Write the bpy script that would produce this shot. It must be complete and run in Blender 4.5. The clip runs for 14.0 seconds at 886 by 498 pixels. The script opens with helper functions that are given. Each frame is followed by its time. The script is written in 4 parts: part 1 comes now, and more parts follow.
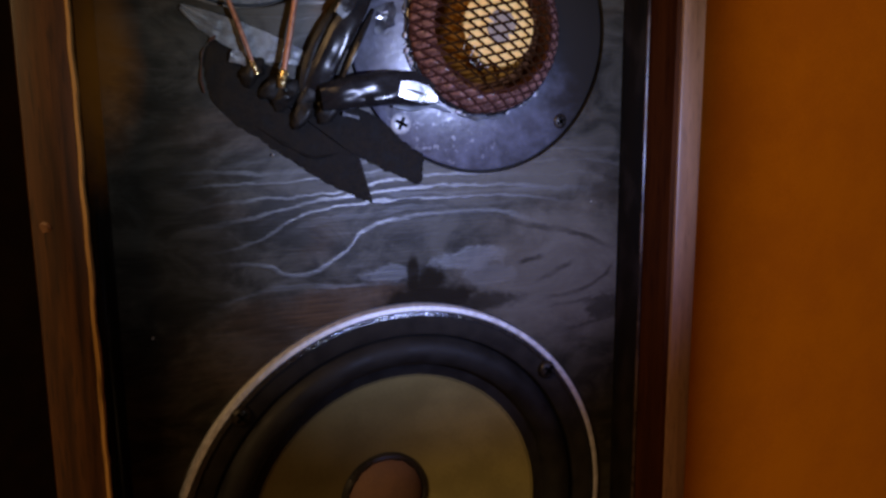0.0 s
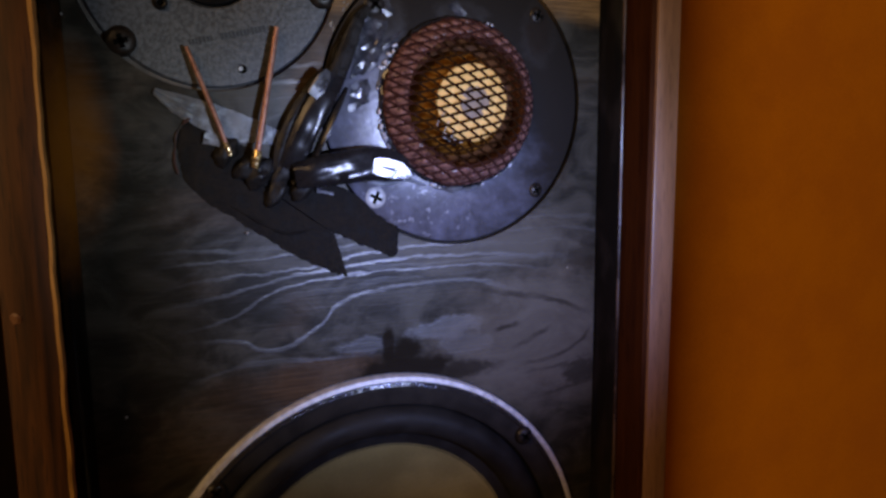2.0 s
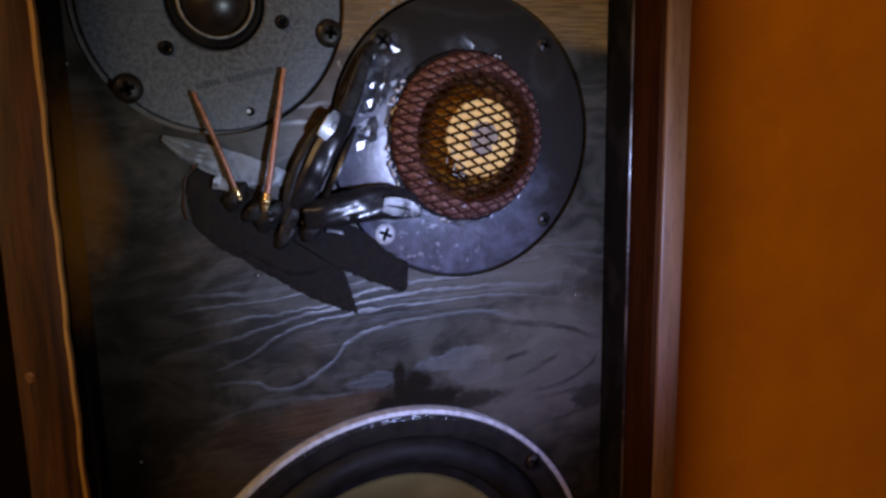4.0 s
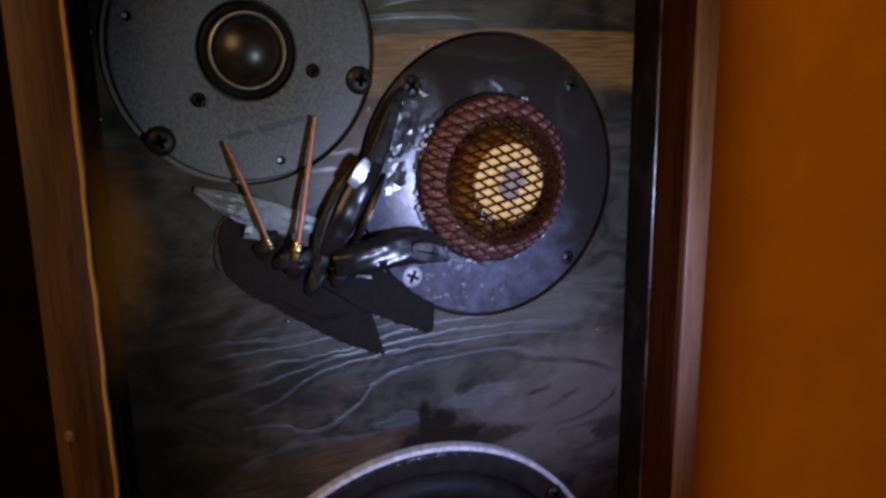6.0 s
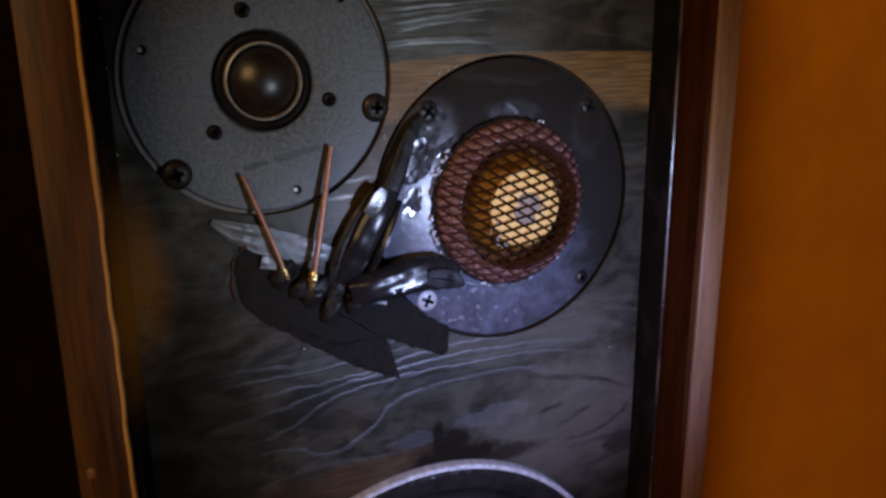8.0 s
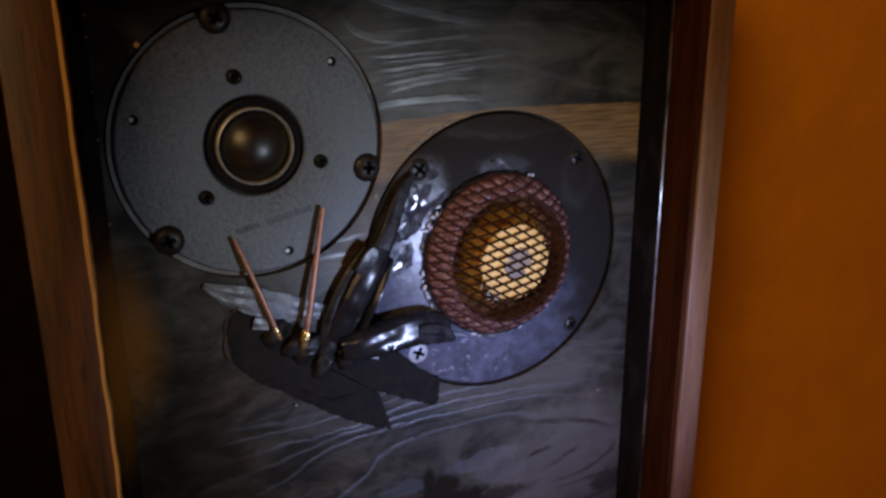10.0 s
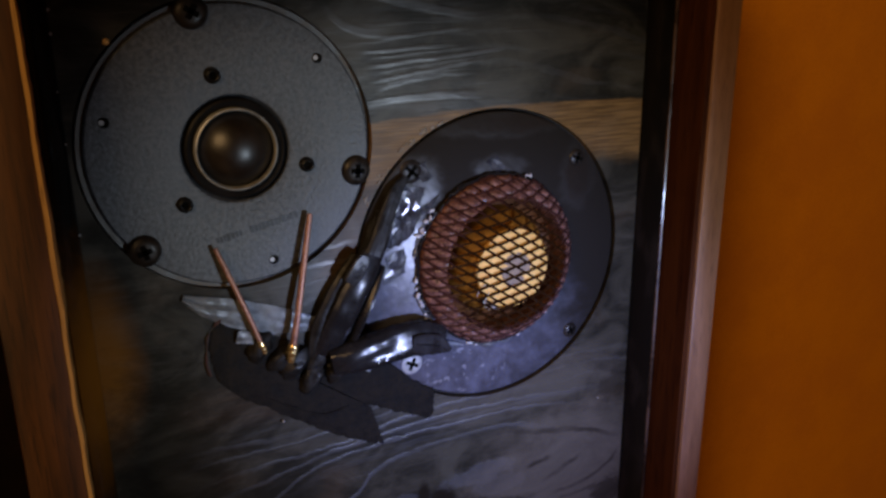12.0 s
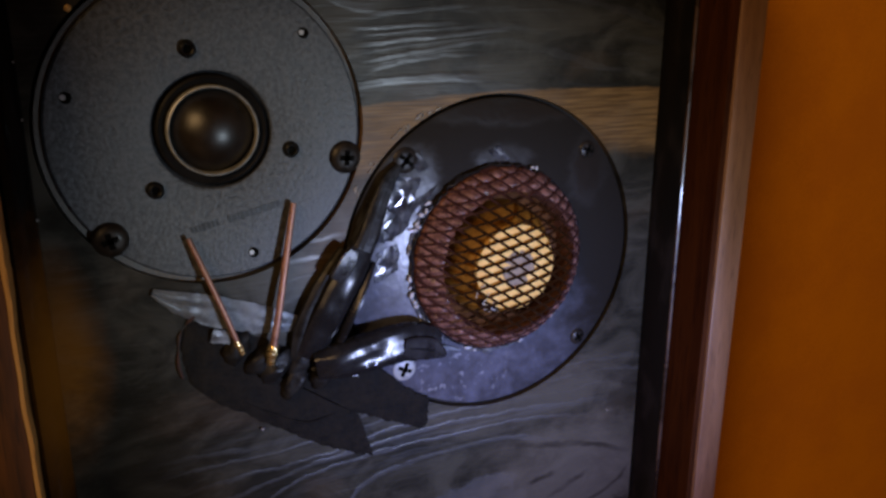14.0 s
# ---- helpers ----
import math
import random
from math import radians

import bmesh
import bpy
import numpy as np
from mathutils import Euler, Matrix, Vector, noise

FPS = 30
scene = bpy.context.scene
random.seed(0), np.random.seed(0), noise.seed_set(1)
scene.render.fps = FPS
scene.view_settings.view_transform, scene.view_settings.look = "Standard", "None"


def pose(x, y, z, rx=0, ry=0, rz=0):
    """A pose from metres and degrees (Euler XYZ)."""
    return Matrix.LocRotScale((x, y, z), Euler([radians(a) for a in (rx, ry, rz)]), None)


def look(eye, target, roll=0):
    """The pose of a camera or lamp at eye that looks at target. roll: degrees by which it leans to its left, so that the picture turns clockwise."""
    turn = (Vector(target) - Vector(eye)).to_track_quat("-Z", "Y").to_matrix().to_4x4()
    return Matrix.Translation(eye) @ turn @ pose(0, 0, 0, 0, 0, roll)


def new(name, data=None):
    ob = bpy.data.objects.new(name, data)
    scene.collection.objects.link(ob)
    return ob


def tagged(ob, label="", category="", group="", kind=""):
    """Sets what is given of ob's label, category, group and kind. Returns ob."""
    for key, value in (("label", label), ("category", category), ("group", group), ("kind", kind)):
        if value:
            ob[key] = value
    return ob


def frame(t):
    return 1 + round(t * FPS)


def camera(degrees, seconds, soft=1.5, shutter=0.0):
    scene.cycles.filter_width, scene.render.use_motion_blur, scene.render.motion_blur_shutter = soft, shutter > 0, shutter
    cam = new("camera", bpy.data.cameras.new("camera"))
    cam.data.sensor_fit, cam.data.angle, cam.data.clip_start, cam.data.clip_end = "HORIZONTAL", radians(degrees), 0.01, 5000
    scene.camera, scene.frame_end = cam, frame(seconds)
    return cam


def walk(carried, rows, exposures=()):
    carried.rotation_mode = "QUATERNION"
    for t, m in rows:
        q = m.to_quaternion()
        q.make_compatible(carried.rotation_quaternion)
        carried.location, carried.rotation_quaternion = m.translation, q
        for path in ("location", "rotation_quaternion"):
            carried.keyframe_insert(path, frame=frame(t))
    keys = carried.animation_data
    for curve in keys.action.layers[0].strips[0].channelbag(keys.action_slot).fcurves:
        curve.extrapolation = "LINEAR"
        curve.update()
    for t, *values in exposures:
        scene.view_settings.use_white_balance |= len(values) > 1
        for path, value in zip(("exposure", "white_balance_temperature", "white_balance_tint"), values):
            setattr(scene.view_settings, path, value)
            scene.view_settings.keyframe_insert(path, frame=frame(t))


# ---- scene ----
cam = camera(58.4, 14.0, soft=2.8)
H = 0.50          # height of the dome tweeter's centre above the floor
PATH = [
    (0.0, -0.0591, -0.3501, -0.0989, 80.23, 0.48, -23.34),
    (0.5, -0.0500, -0.3549, -0.0974, 81.49, 0.59, -22.43),
    (1.0, -0.0470, -0.3549, -0.0889, 81.68, 0.16, -22.71),
    (1.5, -0.0470, -0.3534, -0.0788, 81.36, 0.20, -23.03),
    (2.0, -0.0480, -0.3524, -0.0706, 81.14, 0.55, -23.52),
    (2.5, -0.0469, -0.3519, -0.0626, 80.46, 1.04, -23.78),
    (3.0, -0.0466, -0.3503, -0.0556, 80.09, 1.26, -23.76),
    (5.5, -0.0645, -0.3358, -0.0190, 77.84, 0.75, -24.62),
    (6.0, -0.0647, -0.3342, -0.0109, 77.53, 0.77, -24.53),
    (6.5, -0.0655, -0.3309, -0.0041, 76.82, 0.93, -24.57),
    (7.0, -0.0673, -0.3297, 0.0022, 76.41, 0.93, -24.51),
    (7.5, -0.0660, -0.3291, 0.0104, 75.54, 1.07, -24.54),
    (8.0, -0.0677, -0.3250, 0.0159, 75.02, 0.56, -24.44),
    (8.5, -0.0682, -0.3244, 0.0245, 74.78, 0.77, -24.99),
    (11.0, -0.0675, -0.3104, 0.0519, 73.70, 0.14, -25.90),
    (11.5, -0.0638, -0.3053, 0.0506, 73.57, 0.33, -26.17),
    (12.0, -0.0611, -0.2997, 0.0485, 73.28, 0.53, -26.44),
    (12.5, -0.0548, -0.2954, 0.0473, 73.67, 0.45, -25.97),
    (13.0, -0.0502, -0.2913, 0.0424, 73.86, 0.07, -25.93),
    (13.5, -0.0456, -0.2849, 0.0398, 73.86, -0.41, -25.76),
    (14.0, -0.0436, -0.2809, 0.0364, 73.83, -0.11, -25.12),
]
walk(cam, [(t, pose(x, y, z + H, rx, ry, rz)) for t, x, y, z, rx, ry, rz in PATH])

# ---- light ----
world = bpy.data.worlds.new("world")
scene.world = world
world.use_nodes = True
world.node_tree.nodes["Background"].inputs[0].default_value = (1.0, 0.75, 0.5, 1)
world.node_tree.nodes["Background"].inputs[1].default_value = 0.02


def lamp(name, kind, energy, colour, eye, target, **more):
    data = bpy.data.lights.new(name, kind)
    data.energy, data.color = energy, colour
    for key, value in more.items():
        if key == "size":
            data.size = value
        elif key == "spot":
            data.spot_size = radians(value)
        elif key == "blend":
            data.spot_blend = value
        elif key == "radius":
            data.shadow_soft_size = value
    ob = new(name, data)
    ob.matrix_world = look(eye, target)
    return ob


# a small cold torch held beside the camera: its blue hot spot and its paler spill; and the warm bulb of the room
TORCH = (0.168, -0.38, H - 0.116)
lamp("torch_hot_spot", "SPOT", 5.0, (0.33, 0.39, 1.30), TORCH, (0.120, 0.0, H - 0.130), spot=44, blend=1.0, radius=0.015)
lamp("torch_spill", "SPOT", 6.0, (0.58, 0.69, 0.80), TORCH, (0.098, 0.0, H - 0.088), spot=53, blend=1.0, radius=0.015)
lamp("room_bulb", "AREA", 13.1, (1.0, 0.61, 0.27), (-1.075, -1.04, 1.21), (0.2, 0.0, 0.4), size=0.7)


# ---- materials ----
def mixer(nt, fac, a, b):
    n = nt.nodes.new("ShaderNodeMix")
    n.data_type = "RGBA"
    for sock, v in ((n.inputs[0], fac), (n.inputs[6], a), (n.inputs[7], b)):
        if isinstance(v, (tuple, list)):
            sock.default_value = (*v, 1) if len(v) == 3 else v
        elif isinstance(v, (int, float)):
            sock.default_value = v
        else:
            nt.links.new(v, sock)
    return n.outputs[2]


def calc(nt, op, a, b=None, c=None):
    n = nt.nodes.new("ShaderNodeMath")
    n.operation = op
    for sock, v in zip(n.inputs, (a, b, c)):
        if v is None:
            continue
        if isinstance(v, (int, float)):
            sock.default_value = v
        else:
            nt.links.new(v, sock)
    return n.outputs[0]


def ramp(nt, v, lo, hi, a=0.0, b=1.0):
    n = nt.nodes.new("ShaderNodeMapRange")
    n.interpolation_type = "SMOOTHSTEP"
    nt.links.new(v, n.inputs[0])
    for i, val in zip((1, 2, 3, 4), (lo, hi, a, b)):
        n.inputs[i].default_value = val
    return n.outputs[0]


def place(nt, scale=(1, 1, 1), offset=(0, 0, 0)):
    """World position, with z counted from the dome tweeter's centre, scaled and shifted."""
    g = nt.nodes.new("ShaderNodeNewGeometry")
    m = nt.nodes.new("ShaderNodeMapping")
    nt.links.new(g.outputs["Position"], m.inputs[0])
    m.inputs["Location"].default_value = (offset[0], offset[1], offset[2] - H * scale[2])
    m.inputs["Scale"].default_value = scale
    return m.outputs[0]


def grain(nt, vec, scale, detail=4.0, rough=0.55, warp=0.0):
    n = nt.nodes.new("ShaderNodeTexNoise")
    nt.links.new(vec, n.inputs["Vector"])
    n.inputs["Scale"].default_value, n.inputs["Detail"].default_value = scale, detail
    n.inputs["Roughness"].default_value, n.inputs["Distortion"].default_value = rough, warp
    return n.outputs[0]


def surface(name, colour=(0.5, 0.5, 0.5), rough=0.5, metal=0.0, spec=0.5):
    m = bpy.data.materials.new(name)
    m.use_nodes = True
    p = m.node_tree.nodes["Principled BSDF"]
    p.inputs["Base Color"].default_value = (*colour, 1)
    p.inputs["Roughness"].default_value, p.inputs["Metallic"].default_value = rough, metal
    p.inputs["Specular IOR Level"].default_value = spec
    return m, m.node_tree, p


def feed(nt, p, key, value):
    nt.links.new(value, p.inputs[key])


def relief(nt, p, height, strength, distance):
    b = nt.nodes.new("ShaderNodeBump")
    b.inputs["Strength"].default_value, b.inputs["Distance"].default_value = strength, distance
    nt.links.new(height, b.inputs["Height"])
    nt.links.new(b.outputs[0], p.inputs["Normal"])


def worn(name, a, b, rough, metal=0.0, scale=60, fine=900, bump=0.15, depth=0.0004, spread=0.12, spec=0.5):
    """Paint, metal or plastic with blotches and fine grain between two colours."""
    m, nt, p = surface(name, a, rough, metal, spec)
    v = place(nt)
    big, small = grain(nt, v, scale, 5), grain(nt, v, fine, 2)
    both = calc(nt, "ADD", calc(nt, "MULTIPLY", big, 0.7), calc(nt, "MULTIPLY", small, 0.3))
    feed(nt, p, "Base Color", mixer(nt, ramp(nt, both, 0.35, 0.65), a, b))
    feed(nt, p, "Roughness", ramp(nt, big, 0.3, 0.7, max(0.03, rough - spread), min(1, rough + spread)))
    relief(nt, p, both, bump, depth)
    return m


def wood(name, dark, light, rough, along="z", fine=260, bump=0.25):
    m, nt, p = surface(name, dark, rough)
    s = {"z": (1, 1, 0.06), "x": (0.06, 1, 1)}[along]
    v = place(nt, s)
    a, b = grain(nt, v, fine, 5, 0.6, 0.4), grain(nt, v, fine * 0.22, 3, 0.5, 1.2)
    pore = ramp(nt, grain(nt, v, fine * 4, 2), 0.56, 0.68)
    col = mixer(nt, ramp(nt, calc(nt, "ADD", calc(nt, "MULTIPLY", a, 0.5), calc(nt, "MULTIPLY", b, 0.5)), 0.36, 0.64), dark, light)
    feed(nt, p, "Base Color", mixer(nt, calc(nt, "MULTIPLY", pore, 0.6), col, tuple(c * 0.35 for c in dark)))
    feed(nt, p, "Roughness", ramp(nt, b, 0.3, 0.7, rough - 0.12, rough + 0.12))
    relief(nt, p, a, bump, 0.0005)
    return m


def spot_mask(nt, x, z, rx, rz, soft=0.5, ragged=0.35, scale=90):
    """A ragged patch round (x, z): 1 inside, 0 outside."""
    v = place(nt, (1 / rx, 0, 1 / rz), (-x / rx, 0, -z / rz))
    n = nt.nodes.new("ShaderNodeVectorMath")
    n.operation = "LENGTH"
    nt.links.new(v, n.inputs[0])
    edge = calc(nt, "ADD", n.outputs["Value"], calc(nt, "MULTIPLY", calc(nt, "SUBTRACT", grain(nt, place(nt, (0.6, 1, 1)), scale, 6, 0.65), 0.5), ragged * 4))
    return ramp(nt, edge, 1 + soft, 1 - soft)


def bent(nt, x, points):
    """The height of a smooth line through (x, z) points, for every x along the board."""
    n = nt.nodes.new("ShaderNodeFloatCurve")
    c = n.mapping.curves[0]
    norm = [((px + 0.07) / 0.28, (pz + 0.23) / 0.30) for px, pz in points]
    c.points[0].location, c.points[1].location = norm[0], norm[-1]
    for p in norm[1:-1]:
        c.points.new(*p)
    n.mapping.update()
    nt.links.new(calc(nt, "DIVIDE", calc(nt, "ADD", x, 0.07), 0.28), n.inputs["Value"])
    return calc(nt, "SUBTRACT", calc(nt, "MULTIPLY", n.outputs[0], 0.30), 0.23)


def streak(nt, x, z, points, width, amount, wander, strength):
    """A thin uneven line along a smooth curve, fading out at both ends; wander bends it, strength breaks it up."""
    d = calc(nt, "ABSOLUTE", calc(nt, "ADD", calc(nt, "SUBTRACT", z, bent(nt, x, points)), wander))
    a, b = points[0][0], points[-1][0]
    ends = calc(nt, "MULTIPLY", ramp(nt, x, a - 0.002, a + 0.25 * (b - a)), ramp(nt, x, b + 0.002, b - 0.25 * (b - a)))
    body = ramp(nt, d, width, width * 0.35)
    return calc(nt, "MULTIPLY", calc(nt, "MULTIPLY", body, ends), calc(nt, "MULTIPLY", strength, amount))


def make_baffle_wood():
    m, nt, p = surface("stained_plywood", (0.02, 0.02, 0.02), 0.4)
    # the growth rings: height bent by slow noise, cut into thin uneven lines
    g = nt.nodes.new("ShaderNodeNewGeometry")
    sep = nt.nodes.new("ShaderNodeSeparateXYZ")
    nt.links.new(g.outputs["Position"], sep.inputs[0])
    bend = grain(nt, place(nt, (0.5, 1, 1)), 10, 1, 0.4)
    bend2 = grain(nt, place(nt, (0.4, 1, 1)), 55, 4, 0.62)
    off = calc(nt, "SUBTRACT", sep.outputs[0], 0.095)
    h = calc(nt, "ADD", sep.outputs[2], calc(nt, "MULTIPLY", bend, 0.040))
    h = calc(nt, "ADD", h, calc(nt, "MULTIPLY", bend2, 0.0120))
    h = calc(nt, "ADD", h, calc(nt, "MULTIPLY", calc(nt, "MULTIPLY", off, off), 1.0))
    wave = calc(nt, "SINE", calc(nt, "MULTIPLY", h, 2 * math.pi / 0.0076))
    comb = nt.nodes.new("ShaderNodeCombineXYZ")
    nt.links.new(calc(nt, "MULTIPLY", sep.outputs[0], 0.12), comb.inputs[0])
    nt.links.new(h, comb.inputs[2])
    width = grain(nt, comb.outputs[0], 95, 3, 0.55)
    # where the stain is thin enough for the rings to show
    height = calc(nt, "SUBTRACT", sep.outputs[2], H)
    thin = grain(nt, place(nt, (0.7, 1, 1.3), (3, 0, 5)), 26, 4, 0.6)
    patch = calc(nt, "MULTIPLY", ramp(nt, thin, 0.56, 0.70), 0.22)
    for x, z, rx, rz, amount in ((0.065, -0.130, 0.085, 0.020, 0.25), (0.090, 0.028, 0.055, 0.024, 0.28), (0.045, -0.060, 0.022, 0.020, 0.7), (0.150, 0.030, 0.05, 0.02, 0.25), (0.150, -0.125, 0.04, 0.016, 0.4)):
        patch = calc(nt, "MAXIMUM", patch, calc(nt, "MULTIPLY", spot_mask(nt, x, z, rx, rz, 0.5, 0.25, 40), amount))
    rings = calc(nt, "ADD", calc(nt, "MULTIPLY", wave, 0.5), calc(nt, "MULTIPLY", width, 2.6))
    along = grain(nt, place(nt, (0.5, 1, 1), (1, 4, 0)), 70, 3, 0.6)
    broken = ramp(nt, along, 0.32, 0.60, 0.35, 1.0)
    lines = calc(nt, "MULTIPLY", calc(nt, "MULTIPLY", ramp(nt, rings, 1.56, 1.86), broken), patch)
    rag = grain(nt, place(nt, (0.5, 1, 1)), 170, 4, 0.6)
    wander = calc(nt, "ADD", calc(nt, "MULTIPLY", calc(nt, "SUBTRACT", bend2, 0.5), 0.0062), calc(nt, "MULTIPLY", calc(nt, "SUBTRACT", rag, 0.5), 0.0040))
    # the boldest growth rings, one by one: first below the wiring, then beside the dome tweeter
    for points, wide, amount in (
        (((-0.020, -0.164), (0.007, -0.167), (0.017, -0.172), (0.042, -0.163), (0.050, -0.154), (0.077, -0.148), (0.106, -0.147), (0.128, -0.149), (0.158, -0.161)), 0.0017, 1.0),
        (((-0.030, -0.160), (0.007, -0.152), (0.018, -0.146), (0.033, -0.142), (0.080, -0.139), (0.131, -0.140), (0.172, -0.146)), 0.0011, 0.9),
        (((-0.036, -0.148), (0.005, -0.143), (0.028, -0.138), (0.060, -0.135), (0.106, -0.133), (0.137, -0.135), (0.176, -0.140)), 0.0013, 0.85),
        (((-0.036, -0.142), (-0.007, -0.137), (0.028, -0.135), (0.060, -0.131), (0.094, -0.128), (0.150, -0.131)), 0.0010, 0.75),
        (((-0.036, -0.1305), (0.018, -0.128), (0.060, -0.1255), (0.085, -0.122)), 0.0009, 0.7),
        (((-0.036, -0.123), (0.016, -0.124), (0.040, -0.121)), 0.0013, 0.5),
        (((0.044, -0.1225), (0.052, -0.1210), (0.066, -0.1190)), 0.0014, 0.7),
        (((-0.026, -0.186), (0.001, -0.178), (0.037, -0.178), (0.076, -0.179)), 0.0014, 0.55),
        (((0.052, 0.027), (0.074, 0.029), (0.096, 0.031), (0.122, 0.034)), 0.0012, 0.95),
        (((0.055, 0.0215), (0.082, 0.025), (0.110, 0.029)), 0.0011, 0.9),
        (((0.057, 0.0175), (0.077, 0.022), (0.104, 0.0235)), 0.0012, 0.8),
        (((0.050, 0.0120), (0.077, 0.0150), (0.108, 0.0140)), 0.0022, 0.8),
        (((0.048, 0.0330), (0.062, 0.0335), (0.095, 0.0355)), 0.0011, 0.7),
        (((0.056, 0.0380), (0.070, 0.0390), (0.100, 0.0420)), 0.0012, 0.6),
        (((0.054, 0.0245), (0.078, 0.0270), (0.112, 0.0305)), 0.0007, 0.6),
        (((0.052, 0.0300), (0.080, 0.0325), (0.108, 0.0345)), 0.0008, 0.5),
        (((0.058, 0.0195), (0.080, 0.0235), (0.100, 0.0255)), 0.0006, 0.6),
        (((0.042, 0.0600), (0.067, 0.0530), (0.082, 0.0500), (0.112, 0.0455)), 0.0024, 0.5),
        (((0.038, 0.0500), (0.047, 0.0430), (0.064, 0.0405)), 0.0026, 0.5),
    ):
        lines = calc(nt, "MAXIMUM", lines, streak(nt, sep.outputs[0], height, points, wide, amount if points[0][1] < 0 else 1.4 * amount, wander if points[0][1] < 0 else calc(nt, "MULTIPLY", wander, 0.4), broken))
    pale = None
    for x, z, rx, rz, amount in ((0.104, -0.1710, 0.017, 0.0060, 0.65), (0.064, -0.1748, 0.013, 0.0036, 0.6), (0.118, -0.1800, 0.014, 0.0065, 0.4), (0.158, -0.186, 0.040, 0.024, 0.10)):
        one = calc(nt, "MULTIPLY", spot_mask(nt, x, z, rx, rz, 0.3, 0.75, 110), amount)
        pale = one if pale is None else calc(nt, "MAXIMUM", pale, one)
    lines = calc(nt, "MAXIMUM", lines, pale)
    sheen = spot_mask(nt, 0.100, 0.030, 0.065, 0.026, 0.6, 0.2, 40)
    fibre = grain(nt, place(nt, (0.05, 1, 1)), 900, 3, 0.6)
    blot = grain(nt, place(nt, (0.7, 1, 1)), 30, 4, 0.6)
    mott = grain(nt, place(nt, (0.6, 1, 1), (7, 0, 2)), 48, 5, 0.65, 0.8)
    col = mixer(nt, ramp(nt, mott, 0.36, 0.68), (0.0098, 0.0092, 0.0066), (0.033, 0.0298, 0.0205))
    col = mixer(nt, lines, col, (0.036, 0.0385, 0.043))
    col = mixer(nt, calc(nt, "MULTIPLY", ramp(nt, fibre, 0.5, 0.75), 0.35), col, (0.05, 0.045, 0.04))
    col = mixer(nt, calc(nt, "MULTIPLY", ramp(nt, blot, 0.55, 0.72), 0.35), col, (0.052, 0.036, 0.022))
    for x, z, rx, rz, amount in ((0.155, -0.184, 0.052, 0.034, 0.5), (0.140, -0.128, 0.050, 0.016, 0.22)):
        col = mixer(nt, calc(nt, "MULTIPLY", spot_mask(nt, x, z, rx, rz, 0.45, 0.35, 70), amount), col, (0.100, 0.086, 0.070))
    # rubbed-through places, and the dark smear over the woofer
    for x, z, rx, rz, amount, paint in (
        (0.062, -0.050, 0.030, 0.032, 0.5, (0.10, 0.058, 0.028)),
        (0.010, -0.205, 0.045, 0.022, 0.40, (0.070, 0.042, 0.022)),
        (0.045, -0.188, 0.030, 0.010, 0.5, (0.10, 0.058, 0.028)),
        (-0.005, -0.105, 0.025, 0.010, 0.30, (0.06, 0.036, 0.02)),
    ):
        mask = spot_mask(nt, x, z, rx, rz, 0.3, 0.3)
        wear = mixer(nt, ramp(nt, fibre, 0.35, 0.7), tuple(c * 0.5 for c in paint), paint)
        col = mixer(nt, calc(nt, "MULTIPLY", mask, amount), col, wear)
    # a soft orange patch at the board's left edge
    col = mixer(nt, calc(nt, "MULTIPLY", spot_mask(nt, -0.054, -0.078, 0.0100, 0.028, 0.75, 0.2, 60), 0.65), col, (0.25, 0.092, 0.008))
    # the pale board strip between the tweeters: its upper edge is sharp, its lower one ragged
    crest = bent(nt, sep.outputs[0], ((0.030, 0.004), (0.058, 0.0058), (0.101, 0.0088), (0.160, 0.0088), (0.200, 0.0080)))
    over = calc(nt, "ADD", calc(nt, "SUBTRACT", height, crest), calc(nt, "MULTIPLY", calc(nt, "SUBTRACT", rag, 0.5), 0.0024))
    strip = calc(nt, "MULTIPLY", ramp(nt, over, 0.0004, -0.0008), ramp(nt, calc(nt, "ADD", over, calc(nt, "MULTIPLY", calc(nt, "SUBTRACT", bend2, 0.5), 0.012)), -0.031, -0.022))
    strip = calc(nt, "MULTIPLY", strip, ramp(nt, sep.outputs[0], 0.030, 0.050))
    col = mixer(nt, calc(nt, "MULTIPLY", strip, 0.92), col, mixer(nt, ramp(nt, fibre, 0.35, 0.7), (0.085, 0.048, 0.018), (0.185, 0.108, 0.040)))
    lines = calc(nt, "MULTIPLY", lines, calc(nt, "SUBTRACT", 1.0, calc(nt, "MULTIPLY", strip, 0.8)))
    matt = None
    for x, z, rx, rz, amount, ragged in (
        (0.084, -0.189, 0.026, 0.0075, 1.0, 0.35), (0.0755, -0.1765, 0.0032, 0.0105, 1.0, 0.25), (0.0850, -0.1800, 0.0080, 0.0075, 0.9, 0.4), (0.112, -0.1930, 0.020, 0.0050, 0.8, 0.4),
        (0.186, -0.203, 0.012, 0.0080, 0.7, 0.8), (0.186, -0.140, 0.010, 0.008, 0.5, 0.8), (-0.035, -0.150, 0.03, 0.06, 0.5, 0.5),
    ):
        one = calc(nt, "MULTIPLY", spot_mask(nt, x, z, rx, rz, 0.4, ragged, 190), amount)
        matt = one if matt is None else calc(nt, "MAXIMUM", matt, one)
